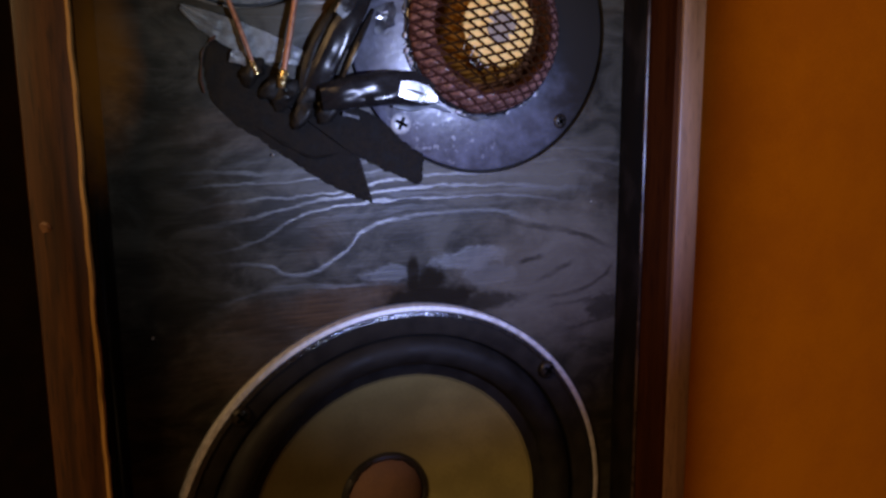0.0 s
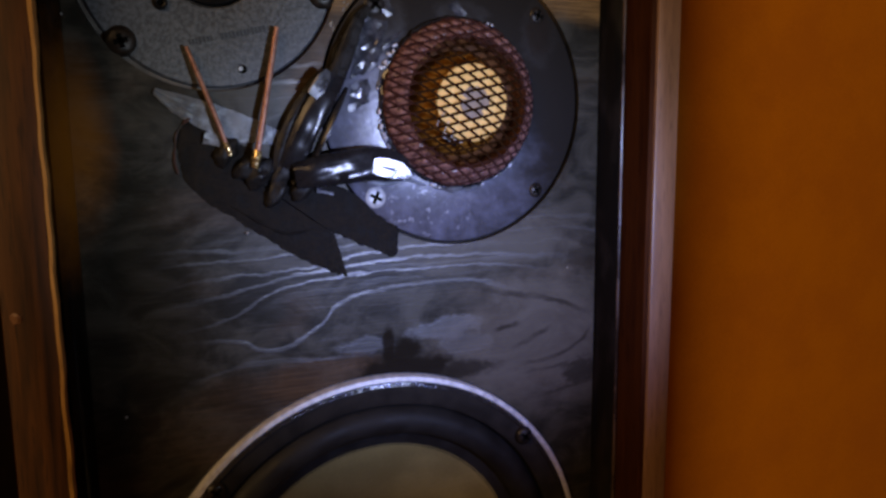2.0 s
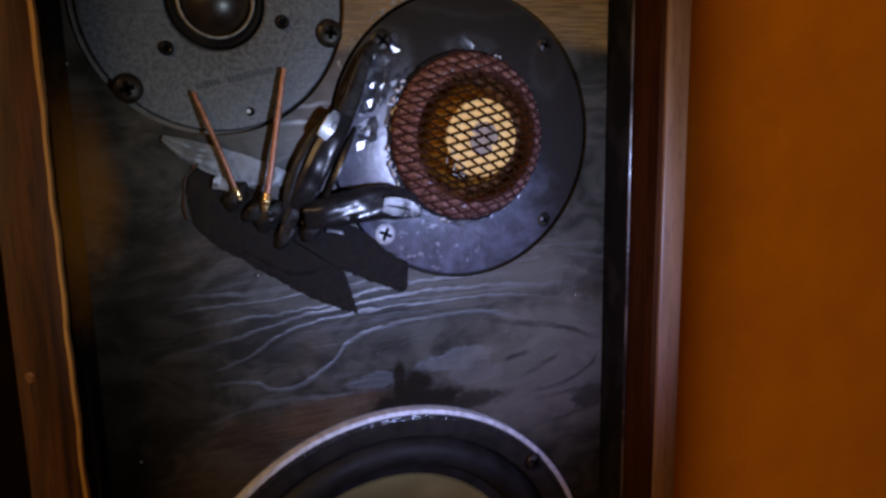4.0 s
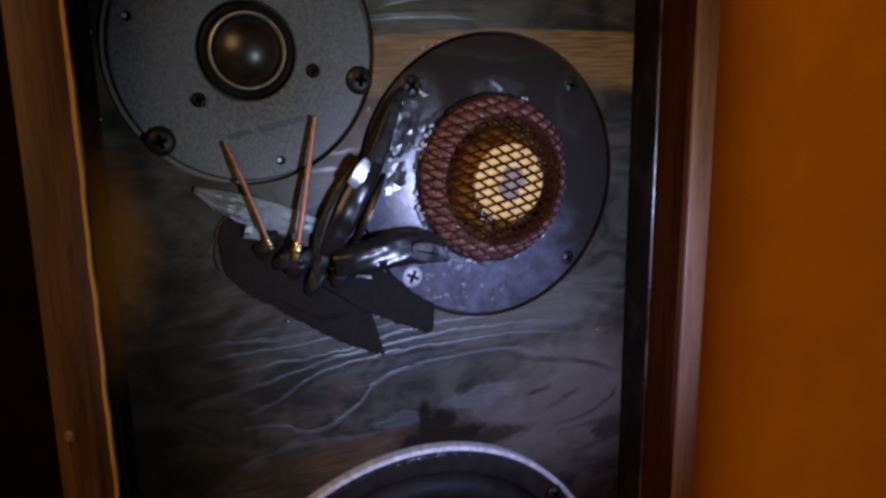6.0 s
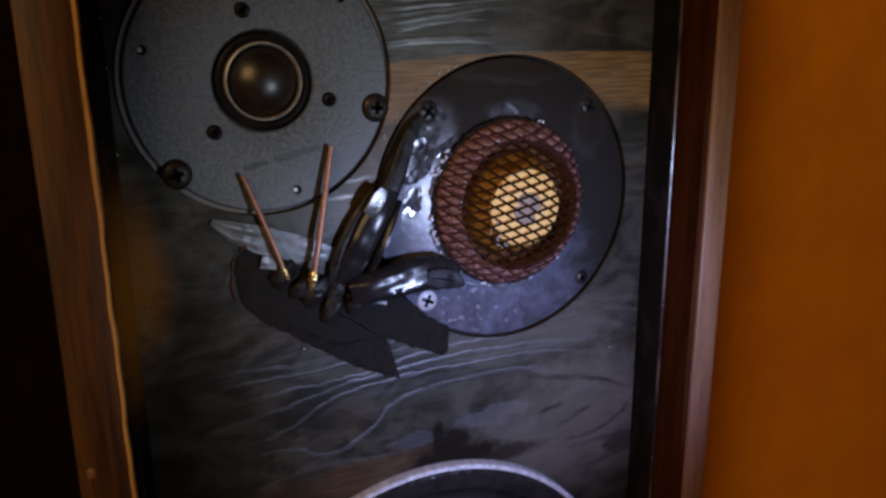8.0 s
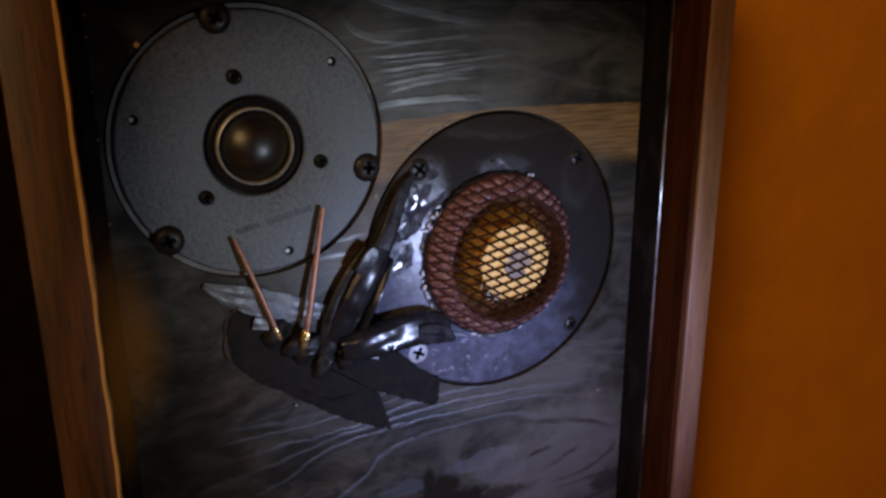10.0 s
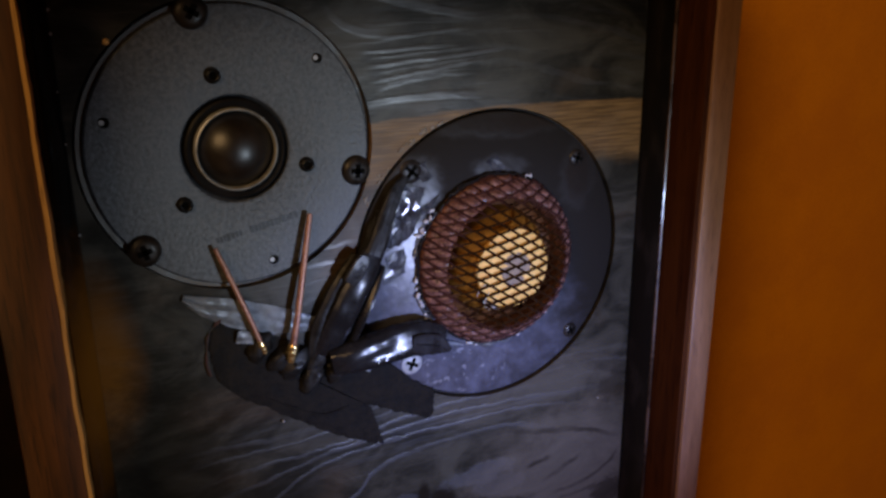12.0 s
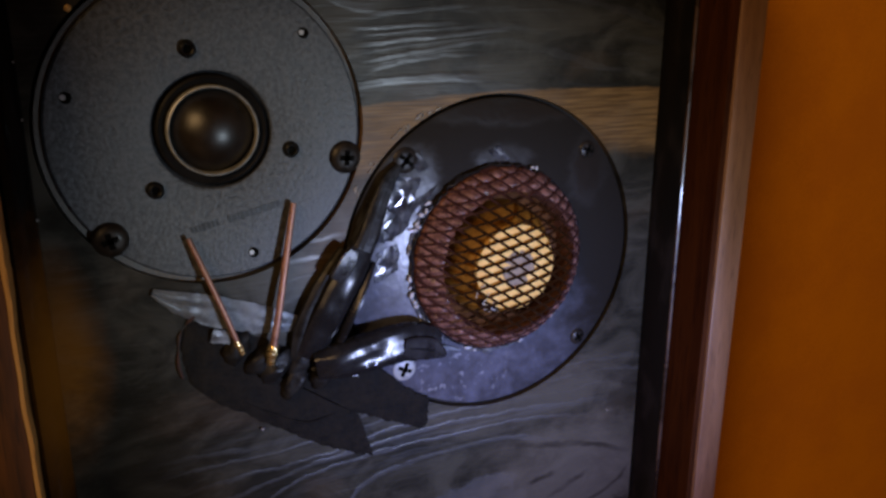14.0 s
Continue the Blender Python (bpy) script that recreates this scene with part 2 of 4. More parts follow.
    for points, wide, amount in (
        (((0.118, -0.150), (0.140, -0.156), (0.158, -0.159), (0.194, -0.173)), 0.0016, 0.9),
        (((0.133, -0.1745), (0.1405, -0.173), (0.148, -0.1715)), 0.0016, 1.0),
        (((0.143, -0.1855), (0.156, -0.1805), (0.167, -0.1765)), 0.0015, 1.0),
        (((0.146, -0.194), (0.175, -0.191), (0.196, -0.176)), 0.0014, 1.0),
        (((0.150, -0.2000), (0.166, -0.1990), (0.182, -0.1960)), 0.0009, 0.7),
        (((0.160, -0.2130), (0.176, -0.2105), (0.194, -0.2080)), 0.0012, 0.8),
    ):
        matt = calc(nt, "MAXIMUM", matt, streak(nt, sep.outputs[0], height, points, wide * 1.25, amount * 0.7, wander, broken))
    col = mixer(nt, matt, col, (0.010, 0.008, 0.006))
    feed(nt, p, "Base Color", col)
    feed(nt, p, "Roughness", calc(nt, "ADD", ramp(nt, lines, 0, 1, 0.34, 0.24), calc(nt, "MULTIPLY", mott, 0.22)))
    feed(nt, p, "Specular IOR Level", calc(nt, "MULTIPLY", ramp(nt, matt, 0, 1, 1.0, 0.12), calc(nt, "ADD", ramp(nt, mott, 0.38, 0.66, 0.10, 0.24), calc(nt, "ADD", calc(nt, "MAXIMUM", calc(nt, "MULTIPLY", patch, 0.16), calc(nt, "MULTIPLY", sheen, 0.28)), calc(nt, "MULTIPLY", lines, 0.56)))))
    relief(nt, p, calc(nt, "ADD", calc(nt, "MULTIPLY", lines, 0.7), calc(nt, "ADD", calc(nt, "MULTIPLY", fibre, 0.6), calc(nt, "MULTIPLY", mott, 0.5))), 0.3, 0.0007)
    return m


def make_flange_paint():
    """Black lacquer, scuffed to bare metal on one side with bluish sheen in the colour, dull on the other."""
    m, nt, p = surface("scuffed_black_lacquer", (0.02, 0.02, 0.022), 0.3)
    v = place(nt)
    cloud, fine = grain(nt, v, 110, 6, 0.68, 0.2), grain(nt, v, 420, 4, 0.6)
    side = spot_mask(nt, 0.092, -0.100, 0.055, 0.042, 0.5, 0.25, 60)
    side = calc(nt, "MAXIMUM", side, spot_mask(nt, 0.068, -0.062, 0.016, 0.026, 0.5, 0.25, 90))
    bare_sheen = side
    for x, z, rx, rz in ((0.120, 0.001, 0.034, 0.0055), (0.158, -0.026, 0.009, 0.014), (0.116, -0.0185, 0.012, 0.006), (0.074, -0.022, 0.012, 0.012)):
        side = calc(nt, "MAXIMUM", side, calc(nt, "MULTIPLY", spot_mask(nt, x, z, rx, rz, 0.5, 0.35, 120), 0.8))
    # worn spots below the mesh, their white highlights put into the colour
    worn_glint = calc(nt, "MULTIPLY", spot_mask(nt, 0.086, -0.114, 0.030, 0.022, 0.5, 0.3, 70), ramp(nt, grain(nt, v, 170, 5, 0.65), 0.57, 0.64))
    bare = calc(nt, "MULTIPLY", bare_sheen, ramp(nt, cloud, 0.30, 0.72, 0.3, 1.0))
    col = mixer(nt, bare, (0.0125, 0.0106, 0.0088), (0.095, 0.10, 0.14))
    feed(nt, p, "Base Color", mixer(nt, calc(nt, "MULTIPLY", ramp(nt, fine, 0.6, 0.75), calc(nt, "MULTIPLY", bare_sheen, 0.4)), mixer(nt, calc(nt, "MULTIPLY", worn_glint, 0.7), col, (0.24, 0.25, 0.30)), (0.02, 0.02, 0.02)))
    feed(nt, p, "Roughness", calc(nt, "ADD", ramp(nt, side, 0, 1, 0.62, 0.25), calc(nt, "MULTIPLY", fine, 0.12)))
    feed(nt, p, "Specular IOR Level", calc(nt, "ADD", ramp(nt, side, 0, 1, 0.09, 0.58), calc(nt, "MULTIPLY", worn_glint, 0.9)))
    relief(nt, p, calc(nt, "ADD", cloud, calc(nt, "MULTIPLY", fine, 0.4)), 0.25, 0.0008)
    return m


def make_bevel_paint():
    """Glossy black moulding, with a soft orange patch in one place."""
    m, nt, p = surface("black_moulding_paint", (0.012, 0.010, 0.010), 0.25, 0.0, 0.1)
    v = place(nt)
    cloud = grain(nt, place(nt, (1, 1, 0.3)), 120, 4)
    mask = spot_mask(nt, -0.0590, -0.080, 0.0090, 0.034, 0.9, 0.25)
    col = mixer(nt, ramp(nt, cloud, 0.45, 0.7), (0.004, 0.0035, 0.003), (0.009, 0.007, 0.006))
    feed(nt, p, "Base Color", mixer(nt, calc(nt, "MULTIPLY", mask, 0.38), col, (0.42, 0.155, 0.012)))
    feed(nt, p, "Roughness", ramp(nt, cloud, 0.3, 0.7, 0.10, 0.22))
    relief(nt, p, cloud, 0.08, 0.0006)
    return m


BAFFLE = make_baffle_wood()
FLANGE = make_flange_paint()
BEVEL = make_bevel_paint()
WALNUT = wood("oiled_walnut", (0.015, 0.0052, 0.0012), (0.094, 0.0355, 0.0070), 0.55)
TRIM_WOOD = wood("satin_trim_wood", (0.15, 0.075, 0.038), (0.21, 0.108, 0.056), 0.52, fine=420, bump=0.1)
LINING = wood("dark_mahogany_stain", (0.028, 0.008, 0.0025), (0.050, 0.015, 0.004), 0.6)
EDGE_HIGHLIGHT = worn("lacquer_edge_highlight", (0.012, 0.008, 0.006), (0.075, 0.045, 0.032), 0.30, scale=50, spec=0.3)
LINING.node_tree.nodes["Principled BSDF"].inputs["Specular IOR Level"].default_value = 0.08
SPLINTER = wood("bare_splintered_wood", (0.34, 0.18, 0.045), (0.68, 0.40, 0.12), 0.6)
ORANGE = worn("orange_wall_paint", (0.77, 0.288, 0.004), (0.67, 0.236, 0.004), 0.6, scale=22, fine=500, bump=0.12, depth=0.0006)
PLASTER = worn("dim_plaster", (0.42, 0.30, 0.18), (0.38, 0.26, 0.15), 0.8, scale=6, fine=300)
# the recess's darkness is in this near-black colour, since the lamps reach it
DARK_RECESS = worn("dark_recess_brown", (0.004, 0.002, 0.0014), (0.008, 0.004, 0.0026), 0.95, spec=0.05)
FLOOR_WOOD = wood("floor_boards", (0.12, 0.06, 0.03), (0.24, 0.13, 0.06), 0.4, along="x", fine=80)
PLATE = worn("textured_grey_plate", (0.015, 0.0170, 0.0200), (0.064, 0.0705, 0.080), 0.50, scale=620, fine=1900, bump=0.9, depth=0.0004, spread=0.05)
BLACK = worn("black_plastic", (0.012, 0.012, 0.012), (0.022, 0.021, 0.020), 0.35)
BLACK_SCREW = worn("blackened_steel", (0.008, 0.007, 0.006), (0.020, 0.015, 0.011), 0.42, metal=0.25, scale=300, spec=0.3)
BLACK_HEX = worn("black_oxide_steel", (0.004, 0.004, 0.004), (0.007, 0.007, 0.007), 0.38, scale=300, spec=0.2)
MATT_BLACK = worn("deep_matt_black", (0.005, 0.005, 0.005), (0.009, 0.008, 0.008), 0.5, spec=0.1)
GLOSS = worn("smooth_black_vinyl", (0.010, 0.010, 0.011), (0.016, 0.016, 0.017), 0.24, scale=60, fine=300, bump=0.05, depth=0.0005, spread=0.04)
SLOT = worn("screw_recess", (0.003, 0.003, 0.003), (0.005, 0.005, 0.004), 0.9, spec=0.0)
STEEL = worn("dull_zinc_steel", (0.24, 0.245, 0.25), (0.36, 0.36, 0.37), 0.5, metal=0.25, scale=400)
RING_STEEL = worn("thin_steel_ring", (0.20, 0.20, 0.19), (0.34, 0.34, 0.32), 0.42, metal=0.35, scale=400)
DOME = worn("varnished_silk_dome", (0.006, 0.004, 0.0025), (0.012, 0.008, 0.005), 0.38, scale=120, fine=2200, bump=0.2, depth=0.0002, spread=0.04)
CAST = worn("cast_aluminium_ring", (0.40, 0.40, 0.42), (0.58, 0.58, 0.60), 0.45, metal=0.35, scale=300, fine=1500)
GASKET = worn("black_gasket", (0.010, 0.009, 0.008), (0.018, 0.016, 0.014), 0.7, scale=100, spec=0.10)
RUBBER = worn("rubber_surround", (0.008, 0.0077, 0.0072), (0.015, 0.0145, 0.0138), 0.55, scale=80, fine=1200, bump=0.4, spec=0.14)
WET = worn("wet_black_lacquer", (0.012, 0.012, 0.012), (0.02, 0.02, 0.02), 0.15, scale=260, bump=0.6, depth=0.0008, spread=0.06, spec=0.6)
PAPER = worn("olive_paper_cone", (0.145, 0.128, 0.046), (0.195, 0.172, 0.064), 0.85, scale=45, fine=700, bump=0.3)
DUSTCAP = worn("brown_felt_cap", (0.11, 0.060, 0.045), (0.15, 0.085, 0.060), 0.9, scale=120, fine=900)
FOAM = worn("perished_red_foam", (0.045, 0.019, 0.015), (0.215, 0.104, 0.082), 0.36, scale=300, fine=1100, bump=0.6, depth=0.0008, spec=0.3)
AMBER = worn("amber_doped_paper", (0.15, 0.058, 0.006), (0.30, 0.125, 0.015), 0.6, scale=160, spec=0.1)
# the amber paper again, darkened to paint the shade deep in the recess
SHADED_PAPER = worn("shaded_amber_paper", (0.040, 0.014, 0.0035), (0.085, 0.032, 0.008), 0.6, scale=160, spec=0.08)
CREAM = worn("cream_paper_cap", (0.60, 0.34, 0.090), (0.72, 0.46, 0.155), 0.7, scale=140, fine=900, spec=0.2)
GREY_SPOT = worn("grey_worn_spot", (0.15, 0.108, 0.072), (0.23, 0.17, 0.115), 0.7, scale=250)


def make_wire():
    """Bronzed wire, dusted with crumbled foam outside the crown."""
    m, nt, p = surface("bronzed_wire", (0.03, 0.012, 0.006), 0.3, 0.1, 0.16)
    v = place(nt)
    spots = grain(nt, v, 350, 4)
    crown = spot_mask(nt, 0.1134, -0.0602, 0.0285, 0.0285, 0.08, 0.03, 200)
    clean = mixer(nt, spots, (0.009, 0.004, 0.0015), (0.030, 0.012, 0.004))
    dusty = mixer(nt, spots, (0.014, 0.005, 0.0035), (0.070, 0.028, 0.022))
    feed(nt, p, "Base Color", mixer(nt, crown, dusty, clean))
    feed(nt, p, "Roughness", ramp(nt, spots, 0.3, 0.7, 0.20, 0.40))
    relief(nt, p, spots, 0.3, 0.0005)
    return m


MESH = make_wire()
COPPER = worn("tarnished_copper", (0.21, 0.098, 0.070), (0.33, 0.175, 0.125), 0.46, metal=0.6, scale=300)
BRASS = worn("solder_and_brass", (0.50, 0.36, 0.14), (0.70, 0.55, 0.28), 0.25, metal=0.9, scale=600)
SLEEVE = worn("glossy_black_sleeve", (0.007, 0.007, 0.0075), (0.014, 0.014, 0.015), 0.25, scale=70, fine=500, bump=0.10, depth=0.0010, spread=0.06, spec=0.28)
DULL_BLACK = worn("dull_black", (0.0050, 0.0044, 0.0038), (0.0125, 0.0106, 0.0088), 0.74, scale=180, fine=700, bump=0.6, depth=0.0014, spread=0.12, spec=0.08)
CRIMP = worn("pressed_black_vinyl", (0.010, 0.010, 0.011), (0.018, 0.018, 0.020), 0.18, scale=260, fine=700, bump=0.12, depth=0.0005, spread=0.05, spec=0.42)
LUMP = worn("half_gloss_sealant", (0.006, 0.0055, 0.005), (0.014, 0.013, 0.012), 0.45, scale=200, fine=700, bump=0.4, depth=0.001, spec=0.16)
CLING = worn("crumpled_glossy_film", (0.035, 0.037, 0.043), (0.105, 0.110, 0.128), 0.16, scale=140, fine=500, bump=0.10, depth=0.0006, spread=0.06, spec=0.9)
TAPE = worn("silver_grey_tape", (0.12, 0.132, 0.148), (0.25, 0.272, 0.30), 0.40, metal=0.1, scale=70, bump=0.12, depth=0.0008)
FILM = worn("dull_grey_film", (0.045, 0.047, 0.052), (0.10, 0.105, 0.115), 0.38, scale=260, bump=0.5, depth=0.001)
REBATE = worn("raw_rebate_edge", (0.026, 0.022, 0.018), (0.070, 0.060, 0.050), 0.5, scale=200)
RUST = worn("reddish_crust", (0.010, 0.004, 0.003), (0.034, 0.011, 0.006), 0.75, scale=300, bump=0.8, depth=0.001)
GLUE = worn("dried_white_glue", (0.34, 0.34, 0.37), (0.56, 0.56, 0.60), 0.16, scale=400, spec=0.8)
LETTER = worn("worn_print", (0.006, 0.0065, 0.0075), (0.016, 0.017, 0.019), 0.55, scale=900, fine=2500, spec=0.4)
CHIP = worn("grey_splinters", (0.09, 0.075, 0.058), (0.24, 0.21, 0.17), 0.5, scale=500)
FIBRE = worn("pale_fibre", (0.5, 0.45, 0.38), (0.6, 0.55, 0.46), 0.6)


# ---- building ----
def thing(name, x, y, z, label, category, group="", kind=""):
    ob = new(name)
    ob.location = (x, y, z + H)
    ob.empty_display_size = 0.02
    return tagged(ob, label, category, group, kind)


def part(name, bm, material, parent, label="", smooth=True):
    """One bmesh, in baffle coordinates, as one mesh object under a thing or a part."""
    me = bpy.data.meshes.new(name)
    bmesh.ops.recalc_face_normals(bm, faces=bm.faces)
    root = parent
    base = Vector((0, 0, 0))
    while root is not None:
        base += Vector(root.location)
        root = root.parent
    bmesh.ops.translate(bm, verts=bm.verts, vec=Vector((0, 0, H)) - base)
    for f in bm.faces:
        f.smooth = smooth
    if smooth:
        for e in bm.edges:
            if len(e.link_faces) == 2 and e.calc_face_angle(0) > 0.7:
                e.smooth = False
    bm.to_mesh(me)
    bm.free()
    me.materials.append(material)
    ob = new(name, me)
    ob.parent = parent
    if label:
        ob["label"] = label
    return ob


def solid(name, bm, material, label, category, group="", kind=""):
    """One bmesh as a top-level thing, its origin at the middle of its base."""
    zs = [v.co.z for v in bm.verts]
    xs = [v.co.x for v in bm.verts]
    ys = [v.co.y for v in bm.verts]
    o = Vector(((min(xs) + max(xs)) / 2, (min(ys) + max(ys)) / 2, min(zs)))
    bmesh.ops.translate(bm, verts=bm.verts, vec=-o)
    ob = part(name, bm, material, None, label)
    ob.data.transform(Matrix.Translation((0, 0, -H)))
    ob.location = o + Vector((0, 0, H))
    return tagged(ob, label, category, group, kind)


def box(x0, x1, y0, y1, z0, z1, bevel=0.0, bm=None):
    own = bm or bmesh.new()
    geo = bmesh.ops.create_cube(own, size=1, matrix=Matrix.LocRotScale(((x0 + x1) / 2, (y0 + y1) / 2, (z0 + z1) / 2), None, (x1 - x0, y1 - y0, z1 - z0)))
    if bevel:
        edges = list({e for v in geo["verts"] for e in v.link_edges})
        bmesh.ops.bevel(own, geom=edges, offset=bevel, segments=2, affect="EDGES", profile=0.5)
    return own


def lathe(profile, cx=0.0, cz=0.0, n=72, bm=None, jag=0.0, close=False):
    """Turn (radius, y) pairs round the axis through (cx, cz) that points out of the baffle."""
    own = bm or bmesh.new()
    rings = []
    for k, (r, y) in enumerate(profile):
        if r < 1e-6:
            rings.append([own.verts.new((cx, y, cz))])
            continue
        ring = []
        for i in range(n):
            a = 2 * math.pi * i / n
            d = jag * noise.noise((r * 300 * math.cos(a) + cx * 900, y * 300, r * 300 * math.sin(a) + 7)) if jag else 0
            ring.append(own.verts.new((cx + (r + d) * math.cos(a), y + d, cz + (r + d) * math.sin(a))))
        rings.append(ring)
    pairs = list(zip(rings, rings[1:])) + ([(rings[-1], rings[0])] if close else [])
    for a, b in pairs:
        for i in range(n):
            j = (i + 1) % n
            if len(a) == 1 and len(b) > 1:
                own.faces.new((a[0], b[i], b[j]))
            elif len(b) == 1 and len(a) > 1:
                own.faces.new((a[i], b[0], a[j]))
            elif len(a) > 1:
                own.faces.new((a[i], b[i], b[j], a[j]))
    return own


def tube(points, radii, n=10, bm=None, flat=1.0, lumps=0.0, caps=True, steps=6):
    """A tube along a smooth line through the points; flat < 1 squashes it towards the baffle."""
    own = bm or bmesh.new()
    pts = [Vector(p) for p in points]
    line, rad = [], []
    for i in range(len(pts) - 1):
        p0, p1, p2, p3 = pts[max(i - 1, 0)], pts[i], pts[i + 1], pts[min(i + 2, len(pts) - 1)]
        for s in range(steps):
            u = s / steps
            line.append(0.5 * (2 * p1 + (p2 - p0) * u + (2 * p0 - 5 * p1 + 4 * p2 - p3) * u * u + (3 * p1 - p0 - 3 * p2 + p3) * u ** 3))
            rad.append(radii[i] * (1 - u) + radii[i + 1] * u)
    line.append(pts[-1]), rad.append(radii[-1])
    rings = []
    for i, c in enumerate(line):
        d = (line[min(i + 1, len(line) - 1)] - line[max(i - 1, 0)]).normalized()
        out = Vector((0, -1, 0))
        side = d.cross(out).normalized()
        out = side.cross(d).normalized()
        ring = []
        for k in range(n):
            a = 2 * math.pi * k / n
            q = math.cos(a) * side + math.sin(a) * out * flat
            w = 1 + lumps * noise.noise((c + q * rad[i]) * 160)
            ring.append(own.verts.new(c + q * rad[i] * w))
        rings.append(ring)
    for a, b in zip(rings, rings[1:]):
        for k in range(n):
            own.faces.new((a[k], b[k], b[(k + 1) % n], a[(k + 1) % n]))
    if caps:
        own.faces.new(rings[0]), own.faces.new(rings[-1][::-1])
    return own


def screw(name, x, y, z, r, material, parent, turn=20.0, head=0.0016, label="", slot=0.62):
    """A countersunk cross-head screw: its head, with the cross cut as a darker recess."""
    bm = lathe([(0, y - head), (r * 0.55, y - head * 0.95), (r * 0.86, y - head * 0.62), (r, y - head * 0.1), (r, y + 0.002)], x, z, 24)
    ob = part(name, bm, material, parent, label)
    bm = bmesh.new()
    for a in (turn, turn + 90):
        geo = bmesh.ops.create_cube(bm, size=1, matrix=Matrix.LocRotScale((x, y - head * 0.98, z), Euler((0, radians(a), 0)), (r * 2 * slot, 0.0006, r * 0.32)))
    cut = part("cross_slot", bm, SLOT, ob)
    return ob


# ---- the room ----
def slab(name, x0, x1, y0, y1, z0, z1, material, label, category):
    return solid(name, box(x0, x1, y0, y1, z0, z1), material, label, category, kind="structure")


slab("floor", -1.6, 1.6, -2.2, 0.6, -H - 0.1, -H, FLOOR_WOOD, "brown wooden floor of the room", "floor")
slab("ceiling", -1.6, 1.6, -2.2, 0.6, 1.9, 2.0, PLASTER, "plain plaster ceiling of the room", "ceiling")
slab("wall_north", -1.6, 1.6, 0.50, 0.6, -H, 1.9, PLASTER, "plain wall behind the loudspeaker", "wall")
slab("wall_south", -1.6, 1.6, -2.2, -2.1, -H, 1.9, PLASTER, "plain wall facing the loudspeaker", "wall")
slab("wall_west", -1.6, -1.5, -2.1, 0.5, -H, 1.9, PLASTER, "plain side wall of the room", "wall")
slab("wall_east", 1.5, 1.6, -2.1, 0.5, -H, 1.9, PLASTER, "plain side wall of the room", "wall")
slab("wall_pier", 0.232, 1.5, 0.03, 0.5, -H, 1.9, ORANGE, "smooth orange painted wall beside the loudspeaker", "wall")
slab("wall_recess", -1.5, -0.10, 0.36, 0.5, -H, 1.9, DARK_RECESS, "wall beside the loudspeaker, coloured near black for the dark recess", "wall")

# ---- the cabinet ----
XL, XR, ZB, ZT = -0.0655, 0.2023, -0.4500, 0.0650     # clear opening between the panels
FRONT, BACK = -0.0325, 0.2600
cabinet = thing("loudspeaker_cabinet", 0.0685, 0.11, -H, "open-fronted walnut loudspeaker cabinet with a dark stained front board", "loudspeaker")


def side_panel(x0, x1, name, material, label):
    bm = box(x0, x1, FRONT, BACK, ZB - 0.018, ZT + 0.018, 0.0012)
    return part(name, bm, material, cabinet, label)


side_panel(XL - 0.0181, XL, "side_panel", WALNUT, "worn brown walnut side panel")
side_panel(XR + 0.0030, XR + 0.0168, "side_panel", TRIM_WOOD, "side panel with a pale satin front edge")
part("inner_lining", box(XR, XR + 0.0029, FRONT + 0.0015, 0.0, ZB, ZT), LINING, cabinet, "dark red-brown stained inner face")
part("top_panel", box(XL, XR, FRONT + 0.002, BACK, ZT, ZT + 0.018, 0.001), WALNUT, cabinet)
part("bottom_panel", box(XL, XR, FRONT + 0.002, BACK, ZB - 0.018, ZB, 0.001), WALNUT, cabinet)
part("back_panel", box(XL, XR, BACK - 0.012, BACK, ZB, ZT), WALNUT, cabinet)
part("plinth", box(XL - 0.01, XR + 0.008, FRONT + 0.02, BACK - 0.02, -H, ZB - 0.018, 0.001), BLACK, cabinet)

BX0, BX1, BZ0, BZ1 = -0.0570, 0.1945, -0.4415, 0.0565  # the visible front board


def make_baffle():
    """The front board with its three round cut-outs."""
    bm = bmesh.new()
    loops = [[(BX0 - 0.008, BZ0 - 0.008), (BX1 + 0.008, BZ0 - 0.008), (BX1 + 0.008, BZ1 + 0.008), (BX0 - 0.008, BZ1 + 0.008)]]
    for cx, cz, r in ((0.0, 0.0, 0.0553), (0.1134, -0.0602, 0.0683), (0.0695, -0.3035, 0.1140)):
        loops.append([(cx + r * math.cos(2 * math.pi * i / 96), cz + r * math.sin(2 * math.pi * i / 96)) for i in range(96)])
    edges = []
    for loop in loops:
        vs = [bm.verts.new((x, 0, z)) for x, z in loop]
        edges += [bm.edges.new((a, b)) for a, b in zip(vs, vs[1:] + vs[:1])]
    bmesh.ops.triangle_fill(bm, use_beauty=True, use_dissolve=False, edges=edges)
    geo = bmesh.ops.extrude_face_region(bm, geom=list(bm.faces))
    bmesh.ops.translate(bm, verts=[v for v in geo["geom"] if isinstance(v, bmesh.types.BMVert)], vec=(0, 0.018, 0))
    return bm


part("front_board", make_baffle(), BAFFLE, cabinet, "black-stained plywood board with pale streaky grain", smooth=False)


